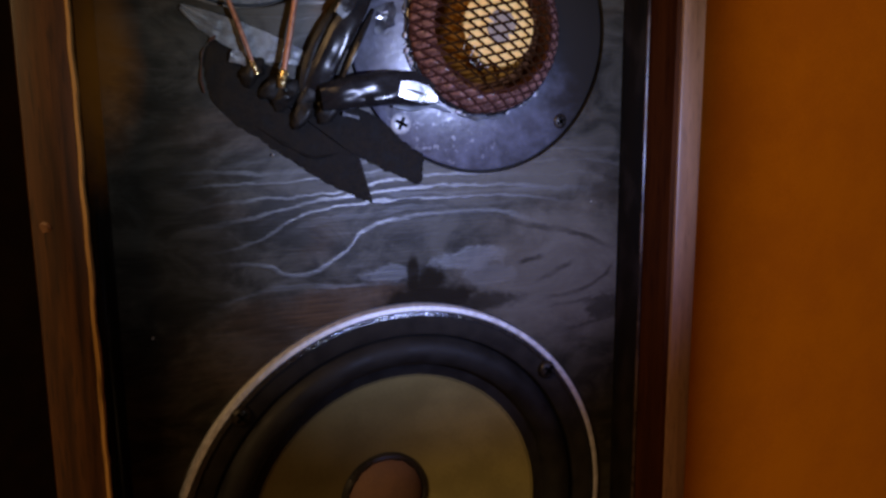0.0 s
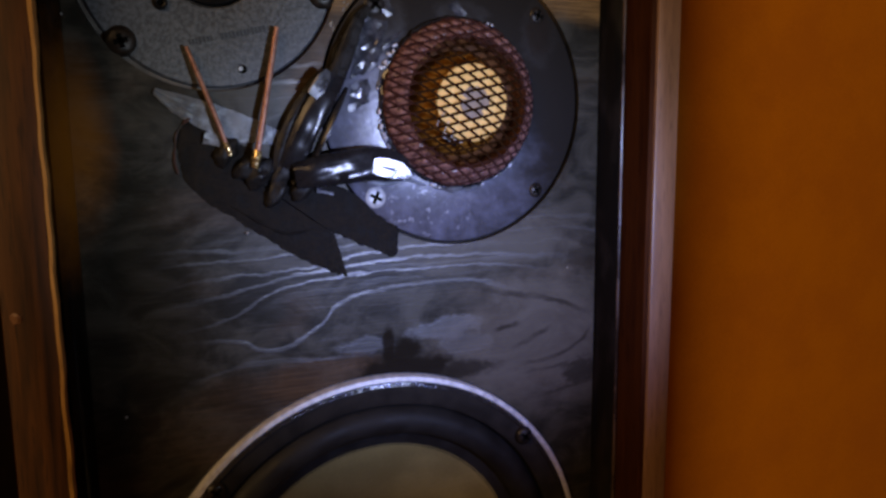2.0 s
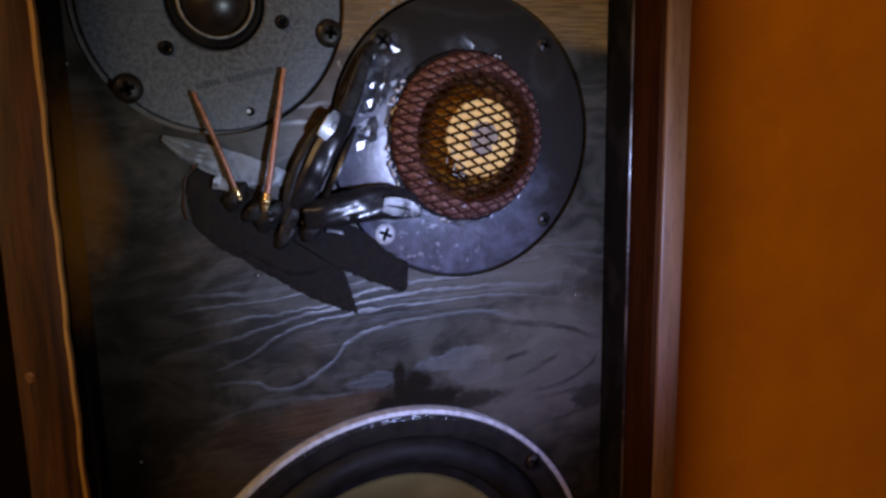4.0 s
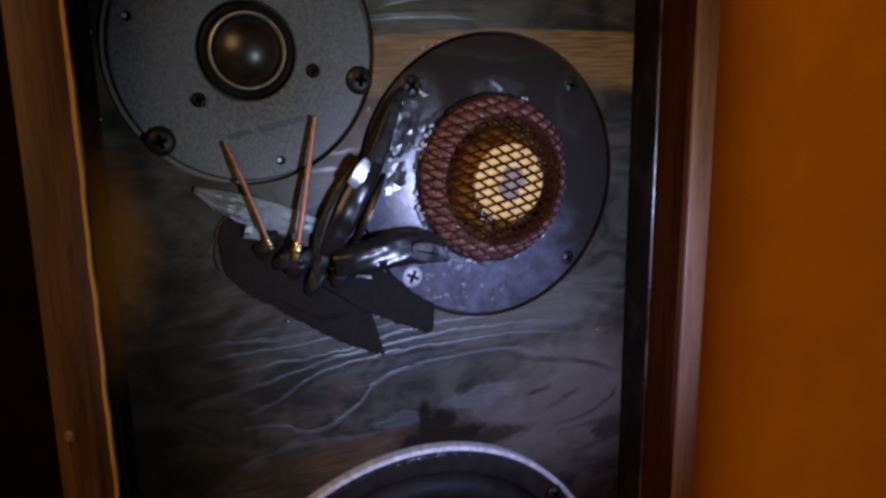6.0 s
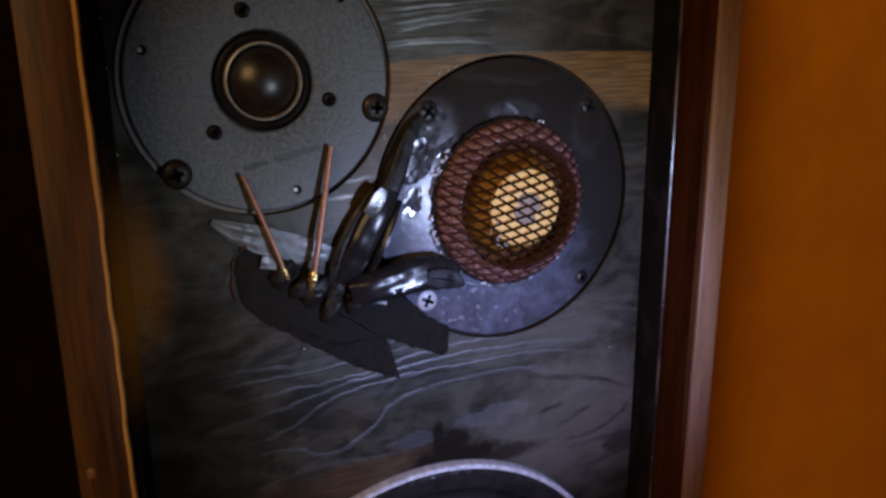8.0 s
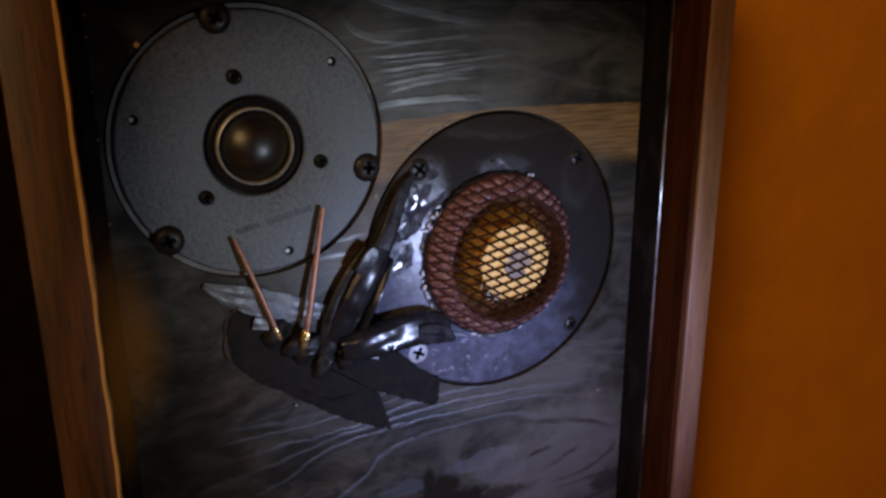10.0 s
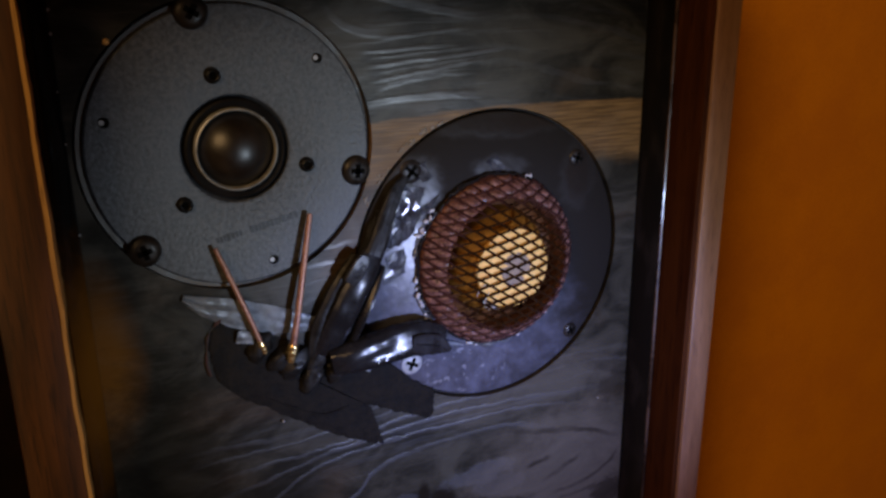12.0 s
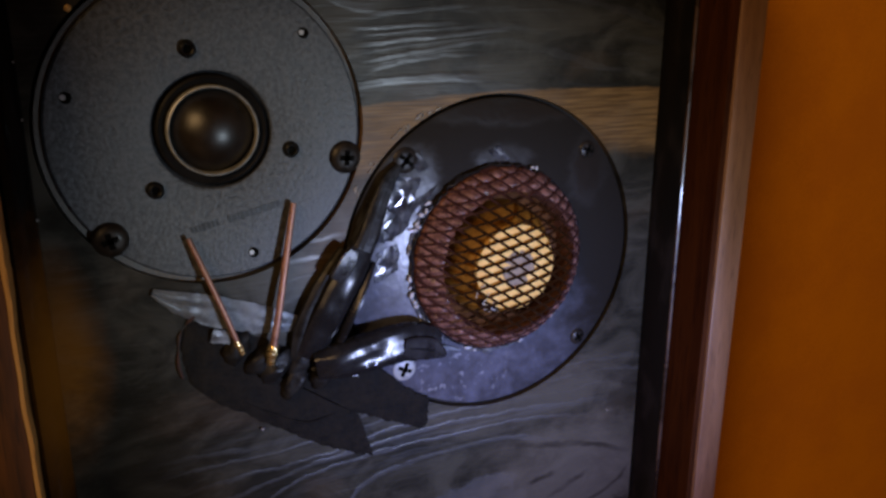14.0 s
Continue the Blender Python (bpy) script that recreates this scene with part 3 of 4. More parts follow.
def moulding(name, a, b, inward, material, label):
    """A sloped strip from the board up to a panel, from a to b; inward: the (x, z) way from the panel to the board."""
    bm = bmesh.new()
    rings = []
    prof = ((0.0, 0.0), (0.0, -0.0105), (0.0012, -0.0116), (0.0026, -0.0106), (0.0080, -0.0018), (0.0086, -0.0002), (0.0086, 0.0))
    for k, (x, z) in enumerate((a, b)):
        cut = 1 if k == 0 else -1
        ring = []
        for d, y in prof:
            dx, dz = inward[0] * d, inward[1] * d
            if inward[0]:
                dz += cut * d
            else:
                dx += cut * d
            ring.append(bm.verts.new((x + dx, y, z + dz)))
        rings.append(ring)
    n = len(prof)
    for i in range(n):
        bm.faces.new((rings[0][i], rings[0][(i + 1) % n], rings[1][(i + 1) % n], rings[1][i]))
    bm.faces.new(rings[0]), bm.faces.new(rings[1][::-1])
    return part(name, bm, material, cabinet, label)


E = 0.0003
moulding("moulding", (XL + E, ZB + E), (XL + E, ZT - E), (1, 0), BEVEL, "black bevelled moulding with a soft orange patch")
moulding("moulding", (XR - E, ZB + E), (XR - E, ZT - E), (-1, 0), BEVEL, "glossy black bevelled moulding")
moulding("moulding", (XL + E, ZT - E), (XR - E, ZT - E), (0, -1), BEVEL, "black bevelled moulding")
moulding("moulding", (XL + E, ZB + E), (XR - E, ZB + E), (0, 1), BEVEL, "black bevelled moulding")


# the moulding's crisp highlight, made as a thin strip of lighter colour
part("moulding_edge", tube([(XR - 0.0016, -0.0112, ZB + 0.002), (XR - 0.0016, -0.0112, -0.2), (XR - 0.0016, -0.0112, ZT - 0.002)], [0.0009] * 3, 8, steps=40, lumps=0.25), EDGE_HIGHLIGHT, cabinet, "thin shiny edge of the moulding, coloured as its highlight")


def splinter_edge():
    """The torn, pale arris of the walnut panel: a thin wandering sliver."""
    bm = bmesh.new()
    prev = None
    n = 150
    for i in range(n + 1):
        z = ZB + (ZT - ZB) * i / n
        w = 0.0008 + 0.0022 * max(0.0, noise.noise((0, 3, z * 22)) + 0.25) + 0.0006 * abs(noise.noise((1, 5, z * 160)))
        s = 0.0006 * noise.noise((4, 1, z * 60))
        ring = [bm.verts.new(v) for v in ((XL - 0.0008 + s, FRONT - 0.0005, z), (XL - 0.0002 + w * 0.45 + s, FRONT - 0.0002, z), (XL + w * 0.8 + s, FRONT + 0.0035 + w, z), (XL - 0.0012, FRONT + 0.004, z))]
        if prev:
            for k in range(4):
                bm.faces.new((prev[k], prev[(k + 1) % 4], ring[(k + 1) % 4], ring[k]))
        else:
            bm.faces.new(ring)
        prev = ring
    bm.faces.new(prev[::-1])
    return bm


part("splintered_edge", splinter_edge(), SPLINTER, cabinet, "pale splintered wood along the panel's edge")
part("wood_chip", lathe([(0, -0.0328), (0.0012, -0.0328), (0.0024, -0.0324), (0.0024, -0.031)], -0.0790, -0.1386, 16, jag=0.0016), TRIM_WOOD, cabinet, "pale chip in the walnut front edge")

# ---- the dome tweeter ----
tweeter = thing("dome_tweeter", 0, 0, -0.0538, "round dark grey dome tweeter plate set in the front board", "tweeter")
TX, TZ, YP = 0.0009, -0.0007, 0.0012
part("face_plate", lathe([(0.0190, 0.0065), (0.0190, YP + 0.0030), (0.0205, YP + 0.0003), (0.0215, YP), (0.0523, YP), (0.0530, YP + 0.0006), (0.0531, 0.004), (0.0531, 0.008), (0.019, 0.008)], TX, TZ, n=128, close=True), PLATE, tweeter, "fine-textured dark grey round plate")
part("rebate_ring", lathe([(0.0533, 0.012), (0.0533, 0.0032), (0.0552, 0.0030), (0.0552, 0.012)], TX, TZ, n=96, close=True), REBATE, tweeter)
part("dome_surround", lathe([(0.0192, 0.004), (0.0188, 0.0008), (0.0180, 0.0002), (0.0170, 0.0010), (0.0140, 0.003), (0.0140, 0.005)], TX, TZ, n=72), MATT_BLACK, tweeter, "black trough round the dome")
part("dome_ring", lathe([(0.0144, 0.0030), (0.0145, -0.0006), (0.0149, -0.0013), (0.0154, -0.0010), (0.0157, 0.0030)], TX, TZ, n=72, close=True), RING_STEEL, tweeter, "thin bright steel ring")
part("dome", lathe([(0.0155 * math.sin(a), 0.0087 - 0.0155 * math.cos(a)) for a in [1.17 * k / 16 for k in range(17)]], TX, TZ, n=72), DOME, tweeter, "dark brown varnished dome")
for a in range(3):
    for r, kind in ((0.0282, "hex_screw"), (0.0466, "hole")):
        ang = radians({"hex_screw": 103, "hole": 44}[kind] + 120 * a)
        x, z = TX + r * math.cos(ang), TZ + r * math.sin(ang)
        if kind == "hex_screw":
            sc = part("hex_screw", lathe([(0, YP - 0.0004), (0.0014, YP - 0.0004), (0.0015, YP - 0.0019), (0.0019, YP - 0.0021), (0.0026, YP - 0.0016), (0.0030, YP - 0.0006), (0.0031, YP + 0.001)], x, z, 24), BLACK_HEX, tweeter, "black socket screw")
            part("socket", lathe([(0, YP - 0.0007), (0.0013, YP - 0.0007), (0.0013, YP)], x, z, 6), SLOT, sc)
        else:
            ho = part("hole", lathe([(0, YP - 0.0003), (0.0019, YP - 0.0003), (0.0019, YP + 0.001)], x, z, 20), SLOT, tweeter, "small dark mounting hole")
            part("hole_lip", lathe([(0, YP - 0.0006), (0.0009, YP - 0.0006), (0.0009, YP)], x - 0.0008, z + 0.0002, 14), STEEL, ho, "bright metal seen in the hole")
for x, z, turn in ((-0.0120, 0.0491, 30), (0.0474, -0.0132, 5), (-0.0367, -0.0357, 75)):
    screw("plate_screw", x + TX, YP, z, 0.0062, BLACK_SCREW, tweeter, turn, 0.0026, "large black cross-head screw", 0.45)


def print_bars():
    """The worn print on the plate: small bars along one slanting line."""
    bm = bmesh.new()
    rng = random.Random(4)
    u, n = 0.0, 0
    way, up = Vector((0.978, 0, 0.208)), Vector((-0.208, 0, 0.978))
    while u < 0.033:
        w = rng.uniform(0.0007, 0.0015)
        if not 0.0095 < u < 0.0115:
            c = Vector((-0.0090, YP - 0.00005, -0.0366)) + way * (u + w / 2) + up * 0.0013
            bmesh.ops.create_cube(bm, size=1, matrix=Matrix.LocRotScale(c, Euler((0, radians(-12), 0)), (w, 0.0002, rng.uniform(0.0021, 0.0030))))
        u += w + 0.0004
    return bm


part("print", print_bars(), LETTER, tweeter, "short row of worn dark print")

# ---- the cone tweeter behind its wire dome ----
MX, MZ = 0.1134, -0.0602
cone = thing("mesh_tweeter", MX, 0, MZ - 0.0678, "black round tweeter with reddish foam under a wire mesh dome", "tweeter")
YF = 0.0004
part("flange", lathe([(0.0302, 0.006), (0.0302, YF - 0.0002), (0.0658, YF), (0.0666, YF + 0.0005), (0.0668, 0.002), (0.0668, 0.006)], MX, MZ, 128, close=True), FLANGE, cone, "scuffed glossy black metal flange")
part("rebate_ring", lathe([(0.0669, 0.012), (0.0669, 0.0040), (0.0682, 0.0036), (0.0682, 0.012)], MX, MZ, 96, close=True), GASKET, cone)
DOME_PROFILE = ((0.0, -0.0186), (0.010, -0.0184), (0.019, -0.0174), (0.025, -0.0154), (0.029, -0.0132), (0.034, -0.0096), (0.038, -0.0052), (0.0400, -0.0018))


def dome_y(r):
    for (a, ya), (b, yb) in zip(DOME_PROFILE, DOME_PROFILE[1:]):
        if r <= b:
            return ya + (yb - ya) * (r - a) / (b - a)
    return DOME_PROFILE[-1][1]


MESH_WIDE, MESH_TALL, MESH_TURN = 0.0110, 0.0046, radians(-11)


def foam():
    """A soft ring under the wires that bulges a little through every opening of the mesh."""
    bm = bmesh.new()
    rings = []
    rows = [(0.0298, 0.002, 0), (0.0298, -0.0030, 0), (0.0300, -0.0075, 0)] + [(0.0305 + 0.0083 * k / 15, None, 1) for k in range(16)] + [(0.0390, YF, 0)]
    n = 260
    for r, y, free in rows:
        ring = []
        for i in range(n):
            a = 2 * math.pi * i / n
            x, z = r * math.cos(a), r * math.sin(a)
            yy = y
            if free:
                u, v = x * math.cos(MESH_TURN) + z * math.sin(MESH_TURN), -x * math.sin(MESH_TURN) + z * math.cos(MESH_TURN)
                u, v = u / MESH_WIDE - 0.5, v / MESH_TALL - 0.25
                bump = abs(math.cos(math.pi * (u - v)) * math.cos(math.pi * (u + v)))
                yy = dome_y(r) + 0.0012 - (0.0020 + 0.0012 * noise.noise((u * 1.3, 5, v * 1.3))) * bump ** 0.6 + 0.0004 * noise.noise((x * 500, 2, z * 500))
            ring.append(bm.verts.new((MX + x, yy, MZ + z)))
        rings.append(ring)
    for p, q in zip(rings, rings[1:]):
        for i in range(n):
            bm.faces.new((p[i], q[i], q[(i + 1) % n], p[(i + 1) % n]))
    return bm


part("foam_ring", foam(), FOAM, cone, "perished reddish-brown foam ring")
part("cone_paper", lathe([(0.0300, -0.0006), (0.0275, 0.0010), (0.0240, 0.0014), (0.0, 0.0014)], MX, MZ, 72, jag=0.0004), SHADED_PAPER, cone, "doped paper cone, its depth shade in the dark brown colour")
part("cap_side", lathe([(0.0250, 0.0016), (0.0240, -0.0030), (0.0222, -0.0072), (0.0196, -0.0118), (0.0178, -0.0145)], MX, MZ, 64, jag=0.0004), AMBER, cone, "amber side of the centre cap")
part("centre_cap", lathe([(0.0174, -0.0130), (0.0181, -0.0148), (0.0177, -0.0161), (0.0160, -0.0167), (0.0080, -0.0173), (0.0, -0.0175)], MX, MZ, 64, jag=0.0002), CREAM, cone, "cream paper centre cap")
# a flattened black blob stands in for the shadow below the cap's left
bm = bmesh.new()
bmesh.ops.create_icosphere(bm, subdivisions=3, radius=1, matrix=Matrix.LocRotScale((MX - 0.0105, -0.0135, MZ - 0.0165), Euler((0, radians(32), 0)), (0.0052, 0.0012, 0.0021)))
for v in bm.verts:
    v.co += Vector((noise.noise(v.co * 420), 0, noise.noise(v.co * 420 + Vector((5, 5, 5))))) * 0.0009
part("cap_shadow", bm, MATT_BLACK, cone, "black shape for the shadow under the cream cap")
part("cap_spot", lathe([(0.0078, -0.0170), (0.0072, -0.0176), (0.0, -0.0178)], MX + 0.0005, MZ, 32, jag=0.0012), GREY_SPOT, cone, "grey worn spot on the cap")


def wire_strand(k):
    """One wavy strand of the expanded wire, which touches its neighbours and follows the dome."""
    wide, tall, rim, t = MESH_WIDE, MESH_TALL, 0.0394, 0.00047
    turn, step = MESH_TURN, MESH_TALL / 2
    line = []
    for i in range(241):
        u = -0.042 + 0.084 * i / 240
        v = k * step + (-1) ** k * step * 0.45 * (math.cos(2 * math.pi * u / wide) + math.cos(6 * math.pi * u / wide) / 9)
        x, z = u * math.cos(turn) - v * math.sin(turn), u * math.sin(turn) + v * math.cos(turn)
        r = math.hypot(x, z)
        if r < rim:
            line.append(Vector((MX + x, dome_y(r) + 0.0001 * (-1) ** k, MZ + z)))
    if len(line) < 4:
        return None
    bm = bmesh.new()
    rings = []
    for i, c in enumerate(line):
        d = (line[min(i + 1, len(line) - 1)] - line[max(i - 1, 0)]).normalized()
        side = d.cross(Vector((0, -1, 0))).normalized()
        out = side.cross(d)
        rings.append([bm.verts.new(c + side * a * t + out * b * t) for a, b in ((1.15, 0), (0, 0.9), (-1.15, 0), (0, -0.9))])
    for p, q in zip(rings, rings[1:]):
        for m in range(4):
            bm.faces.new((p[m], p[(m + 1) % 4], q[(m + 1) % 4], q[m]))
    bm.faces.new(rings[0]), bm.faces.new(rings[-1][::-1])
    return bm


wire_dome = part("wire_dome", lathe([(0.0388, -0.0016), (0.0394, -0.0028), (0.0401, -0.0024), (0.0404, -0.0008), (0.0388, -0.0006)], MX, MZ, 200, jag=0.0014, close=True), GLOSS, cone, "dark wire mesh dome with lumpy black glue round its foot")
for k in range(-18, 19):
    strand = wire_strand(k)
    if strand:
        part("wire", strand, MESH, wire_dome, "dark bronzed wire")
for x, z, r, mat, turn, label in ((0.0708, -0.1037, 0.0050, STEEL, 25, "bright zinc cross-head screw"), (0.0723, -0.0160, 0.0052, BLACK_SCREW, 40, "dark cross-head screw"), (0.1567, -0.0174, 0.0040, BLACK_SCREW, 20, "dark cross-head screw"), (0.1568, -0.1037, 0.0038, BLACK_SCREW, 60, "dark cross-head screw")):
    screw("flange_screw", x, YF, z, r, mat, cone, turn, 0.0007 if mat is STEEL else 0.0012, label)

# ---- the woofer ----
WX, WZ = 0.0695, -0.3035
woofer = thing("woofer", WX, 0, WZ - 0.1135, "large woofer with a pale metal rim and an olive paper cone", "woofer")
part("rim", lathe([(0.1134, 0.006), (0.1134, -0.0028), (0.1128, -0.0038), (0.1108, -0.0040), (0.1102, -0.0034), (0.1100, 0.006)], WX, WZ, 160, close=True), CAST, woofer, "pale cast metal rim")
part("gasket", lathe([(0.1099, 0.004), (0.1099, -0.0022), (0.1090, -0.0030), (0.1000, -0.0028), (0.0985, -0.0018), (0.0980, 0.004)], WX, WZ, 140, close=True), GASKET, woofer, "flat black gasket ring")
part("gasket_lip", lathe([(0.1080, -0.0026), (0.1082, -0.0043), (0.1100, -0.00395), (0.1101, -0.0026)], WX, WZ, 220, jag=0.00028, close=True), WET, woofer, "glossy black lip inside the rim")
part("surround", lathe([(0.0990, 0.004)] + [(0.0900 + 0.0080 * math.cos(a), 0.0035 - 0.0085 * math.sin(a)) for a in [math.pi * k / 14 for k in range(15)]] + [(0.0790, 0.0044), (0.0752, 0.0050)], WX, WZ, 140), RUBBER, woofer, "black rubber half-roll surround")
part("cone", lathe([(0.0762, 0.0046), (0.0740, 0.0058), (0.0500, 0.0180), (0.0250, 0.0310), (0.0200, 0.0335)], WX, WZ, 120), PAPER, woofer, "olive-beige paper cone")
part("dust_cap", lathe([(0.0215, 0.0310), (0.0190, 0.0272), (0.0120, 0.0235), (0.0, 0.0215)], WX, WZ, 56), DUSTCAP, woofer, "brown felt dust cap")
part("glue_ring", lathe([(0.0250, 0.0312), (0.0240, 0.0292), (0.0222, 0.0286), (0.0208, 0.0300), (0.0208, 0.0330)], WX, WZ, 56, jag=0.0006), BLACK, woofer, "dark glue line round the cap")
for a in (42, 138, 222, 318):
    screw("rim_screw", WX + 0.1062 * math.cos(radians(a)), -0.0040, WZ + 0.1062 * math.sin(radians(a)), 0.0048, BLACK_SCREW, woofer, a, 0.0022, "black cross-head screw")

# ---- the loose wiring ----


def pad(outline, height, rough, seed, fringe=0.4, n=120):
    """A low flat shape with a wandering outline: rings that shrink towards a ridge."""
    bm = bmesh.new()
    pts = [Vector((x, 0, z)) for x, z in outline]
    line = []
    m = len(pts)
    for i in range(n):
        s = i * m / n
        k, u = int(s), s - int(s)
        p0, p1, p2, p3 = (pts[(k + o) % m] for o in (-1, 0, 1, 2))
        line.append(0.5 * (2 * p1 + (p2 - p0) * u + (2 * p0 - 5 * p1 + 4 * p2 - p3) * u * u + (3 * p1 - p0 - 3 * p2 + p3) * u ** 3))
    mid = sum(line, Vector()) / n
    a, b = max(((p, q) for p in line[::6] for q in line[::6]), key=lambda pq: (pq[0] - pq[1]).length)
    rings = []
    for f, h in ((1.0, 0.0003), (0.985, -0.35), (0.955, -0.6), (0.9, -0.85), (0.75, -1.0), (0.5, -1.0), (0.25, -1.0)):
        ring = []
        for i, p in enumerate(line):
            s = max(0.0, min(1.0, (p - a).dot(b - a) / (b - a).length_squared))
            core = a.lerp(b, 0.2 + 0.6 * s).lerp(mid, 0.3)
            q = core.lerp(p, f) + Vector((noise.noise((p.x * 700, seed, p.z * 700)), 0, noise.noise((p.x * 700, seed + 9, p.z * 700)))) * rough * fringe
            y = 0.0003 if h > 0 else h * height * (1 + 0.6 * noise.noise((q.x * 130, seed, q.z * 130)))
            ring.append(bm.verts.new((q.x, y, q.z)))
        rings.append(ring)
    for r0, r1 in zip(rings, rings[1:]):
        for i in range(n):
            bm.faces.new((r0[i], r0[(i + 1) % n], r1[(i + 1) % n], r1[i]))
    bm.faces.new(rings[-1])
    return bm


# a thin, flat, dull black shape on the board below the wiring
sealant = thing("black_patch", 0.02, 0, -0.137, "flat dull black patch on the front board", "sealant")
part("dull_patch", pad([(-0.0155, -0.071), (-0.0165, -0.084), (-0.0125, -0.096), (0.002, -0.108), (0.018, -0.119), (0.032, -0.129), (0.046, -0.1360), (0.0560, -0.1400), (0.0485, -0.131), (0.0455, -0.125), (0.0440, -0.1190), (0.051, -0.1195), (0.061, -0.1245), (0.072, -0.1295), (0.0800, -0.1325), (0.0815, -0.126), (0.0815, -0.119), (0.072, -0.112), (0.058, -0.100), (0.034, -0.091), (0.019, -0.083), (0.004, -0.074), (-0.007, -0.067)], 0.0006, 0.0030, 3, n=184), DULL_BLACK, sealant)
part("crust", tube([(-0.0110, -0.0008, -0.0665), (-0.0160, -0.0010, -0.0720), (-0.0180, -0.0010, -0.0830), (-0.0168, -0.0010, -0.0900)], [0.0004, 0.0010, 0.0006, 0.0003], 8, lumps=1.8), RUST, sealant, "reddish crust along the black patch's edge")
part("ridge", tube([(0.004, -0.0008, -0.1040), (0.016, -0.0010, -0.1120), (0.028, -0.0010, -0.1180), (0.040, -0.0008, -0.1165)], [0.0004, 0.0007, 0.0006, 0.0003], 8, lumps=0.9), DULL_BLACK, sealant, "thin raised ridge")
for x, z, r in ((0.003, -0.081, 0.0055), (0.011, -0.088, 0.0050), (0.017, -0.0905, 0.0060), (0.027, -0.090, 0.0052), (0.024, -0.099, 0.0056), (0.036, -0.097, 0.0060)):
    bm = bmesh.new()
    bmesh.ops.create_icosphere(bm, subdivisions=3, radius=r, matrix=Matrix.LocRotScale((x, -0.0014, z), Euler((0, 0.7, 0)), (0.8, 0.72, 1.3)))
    for v in bm.verts:
        v.co += (v.co - Vector((x, -0.0014, z))) * 0.35 * noise.noise(v.co * 260)
    part("lump", bm, LUMP, sealant, "black lump of sealant")


def scrap(x, z, w, h, ang, seed):
    """A small crumpled scrap of tape pressed onto the black patch."""
    bm = bmesh.new()
    bmesh.ops.create_grid(bm, x_segments=8, y_segments=6, size=0.5, matrix=Matrix.LocRotScale((x, -0.0024, z), Euler((radians(90), radians(ang), 0)), (w, h, 1)))
    for v in bm.verts:
        v.co += Vector((noise.noise((v.co.x * 400, seed, 1)) * 0.0012, -0.0012 * abs(noise.noise((v.co.x * 260, seed, v.co.z * 260))), noise.noise((v.co.z * 400, seed, 5)) * 0.0012))
    bmesh.ops.solidify(bm, geom=list(bm.faces), thickness=0.0006)
    return bm


for k, (x, z, w, h, ang) in enumerate(((0.0000, -0.0765, 0.012, 0.0050, 20), (0.0225, -0.0895, 0.0050, 0.0022, -50), (0.0330, -0.0935, 0.0060, 0.0018, -40), (0.0455, -0.1000, 0.0080, 0.0018, 15))):
    part("film_scrap", scrap(x, z, w, h, ang, k * 3.7), FILM, sealant, "small dull grey scrap of film")


def strip(points, widths, label):
    """A strip of tape lying on the board along a line, its width changing, with long shallow pleats and some thickness."""
    bm = bmesh.new()
    pts = [Vector(p) for p in points]
    n, m = 48, 16
    grid = []
    for i in range(n + 1):
        s = i / n * (len(pts) - 1)
        k = min(int(s), len(pts) - 2)
        c = pts[k].lerp(pts[k + 1], s - k)
        width = widths[k] + (widths[k + 1] - widths[k]) * (s - k)
        d = (pts[-1] - pts[0]).normalized()
        side = d.cross(Vector((0, -1, 0))).normalized()
        row = []
        for j in range(m + 1):
            w = j / m - 0.5
            q = c + side * width * (w + 0.05 * noise.noise((i * 0.35, j * 0.2, 8)))
            q.y -= 0.0009 + 0.0011 * abs(math.sin(w * 6.5 + 0.9 * noise.noise((i * 0.06, 4, 1)))) * max(0.08, 1 - 1.5 * i / n) + 0.0003 * noise.noise((q.x * 300, 1, q.z * 300))
            row.append(bm.verts.new(q))
        grid.append(row)
    for i in range(n):
        for j in range(m):
            bm.faces.new((grid[i][j], grid[i + 1][j], grid[i + 1][j + 1], grid[i][j + 1]))
    bmesh.ops.solidify(bm, geom=list(bm.faces), thickness=0.0005)
    return solid("tape_strip", bm, TAPE, label, "tape")


strip([(-0.0245, 0, -0.0555), (-0.016, 0, -0.0605), (-0.003, 0, -0.0662), (0.012, 0, -0.0715), (0.026, 0, -0.0755)], [0.0025, 0.0085, 0.0120, 0.0115, 0.0062], "pleated silver-grey tape stuck beside the black patch")


def copper_wire(points, r, label):
    w = thing("copper_wire", points[0][0], points[0][1], points[0][2], label, "wire", "bare copper wires")
    part("strand", tube(points, [r * 0.95] * (len(points) - 1) + [r * 0.8], 12, lumps=0.10), COPPER, w)
    p, q = Vector(points[0]), Vector(points[1])
    part("solder_joint", tube([p.lerp(q, -0.25), p, p.lerp(q, 0.22)], [r * 0.9, r * 1.5, r * 1.05], 10, lumps=0.6), BRASS, w, "bright solder at the wire's foot")
    return w


copper_wire([(0.0032, -0.0052, -0.0788), (-0.0014, -0.0050, -0.0645), (-0.0064, -0.0034, -0.0500), (-0.0108, -0.0018, -0.0374)], 0.00112, "thin bare copper wire rising from the black lumps")
copper_wire([(0.0150, -0.0062, -0.0840), (0.0185, -0.0058, -0.0680), (0.0224, -0.0038, -0.0500), (0.0270, -0.0020, -0.0282)], 0.00142, "thicker bare copper wire rising from the black lumps")


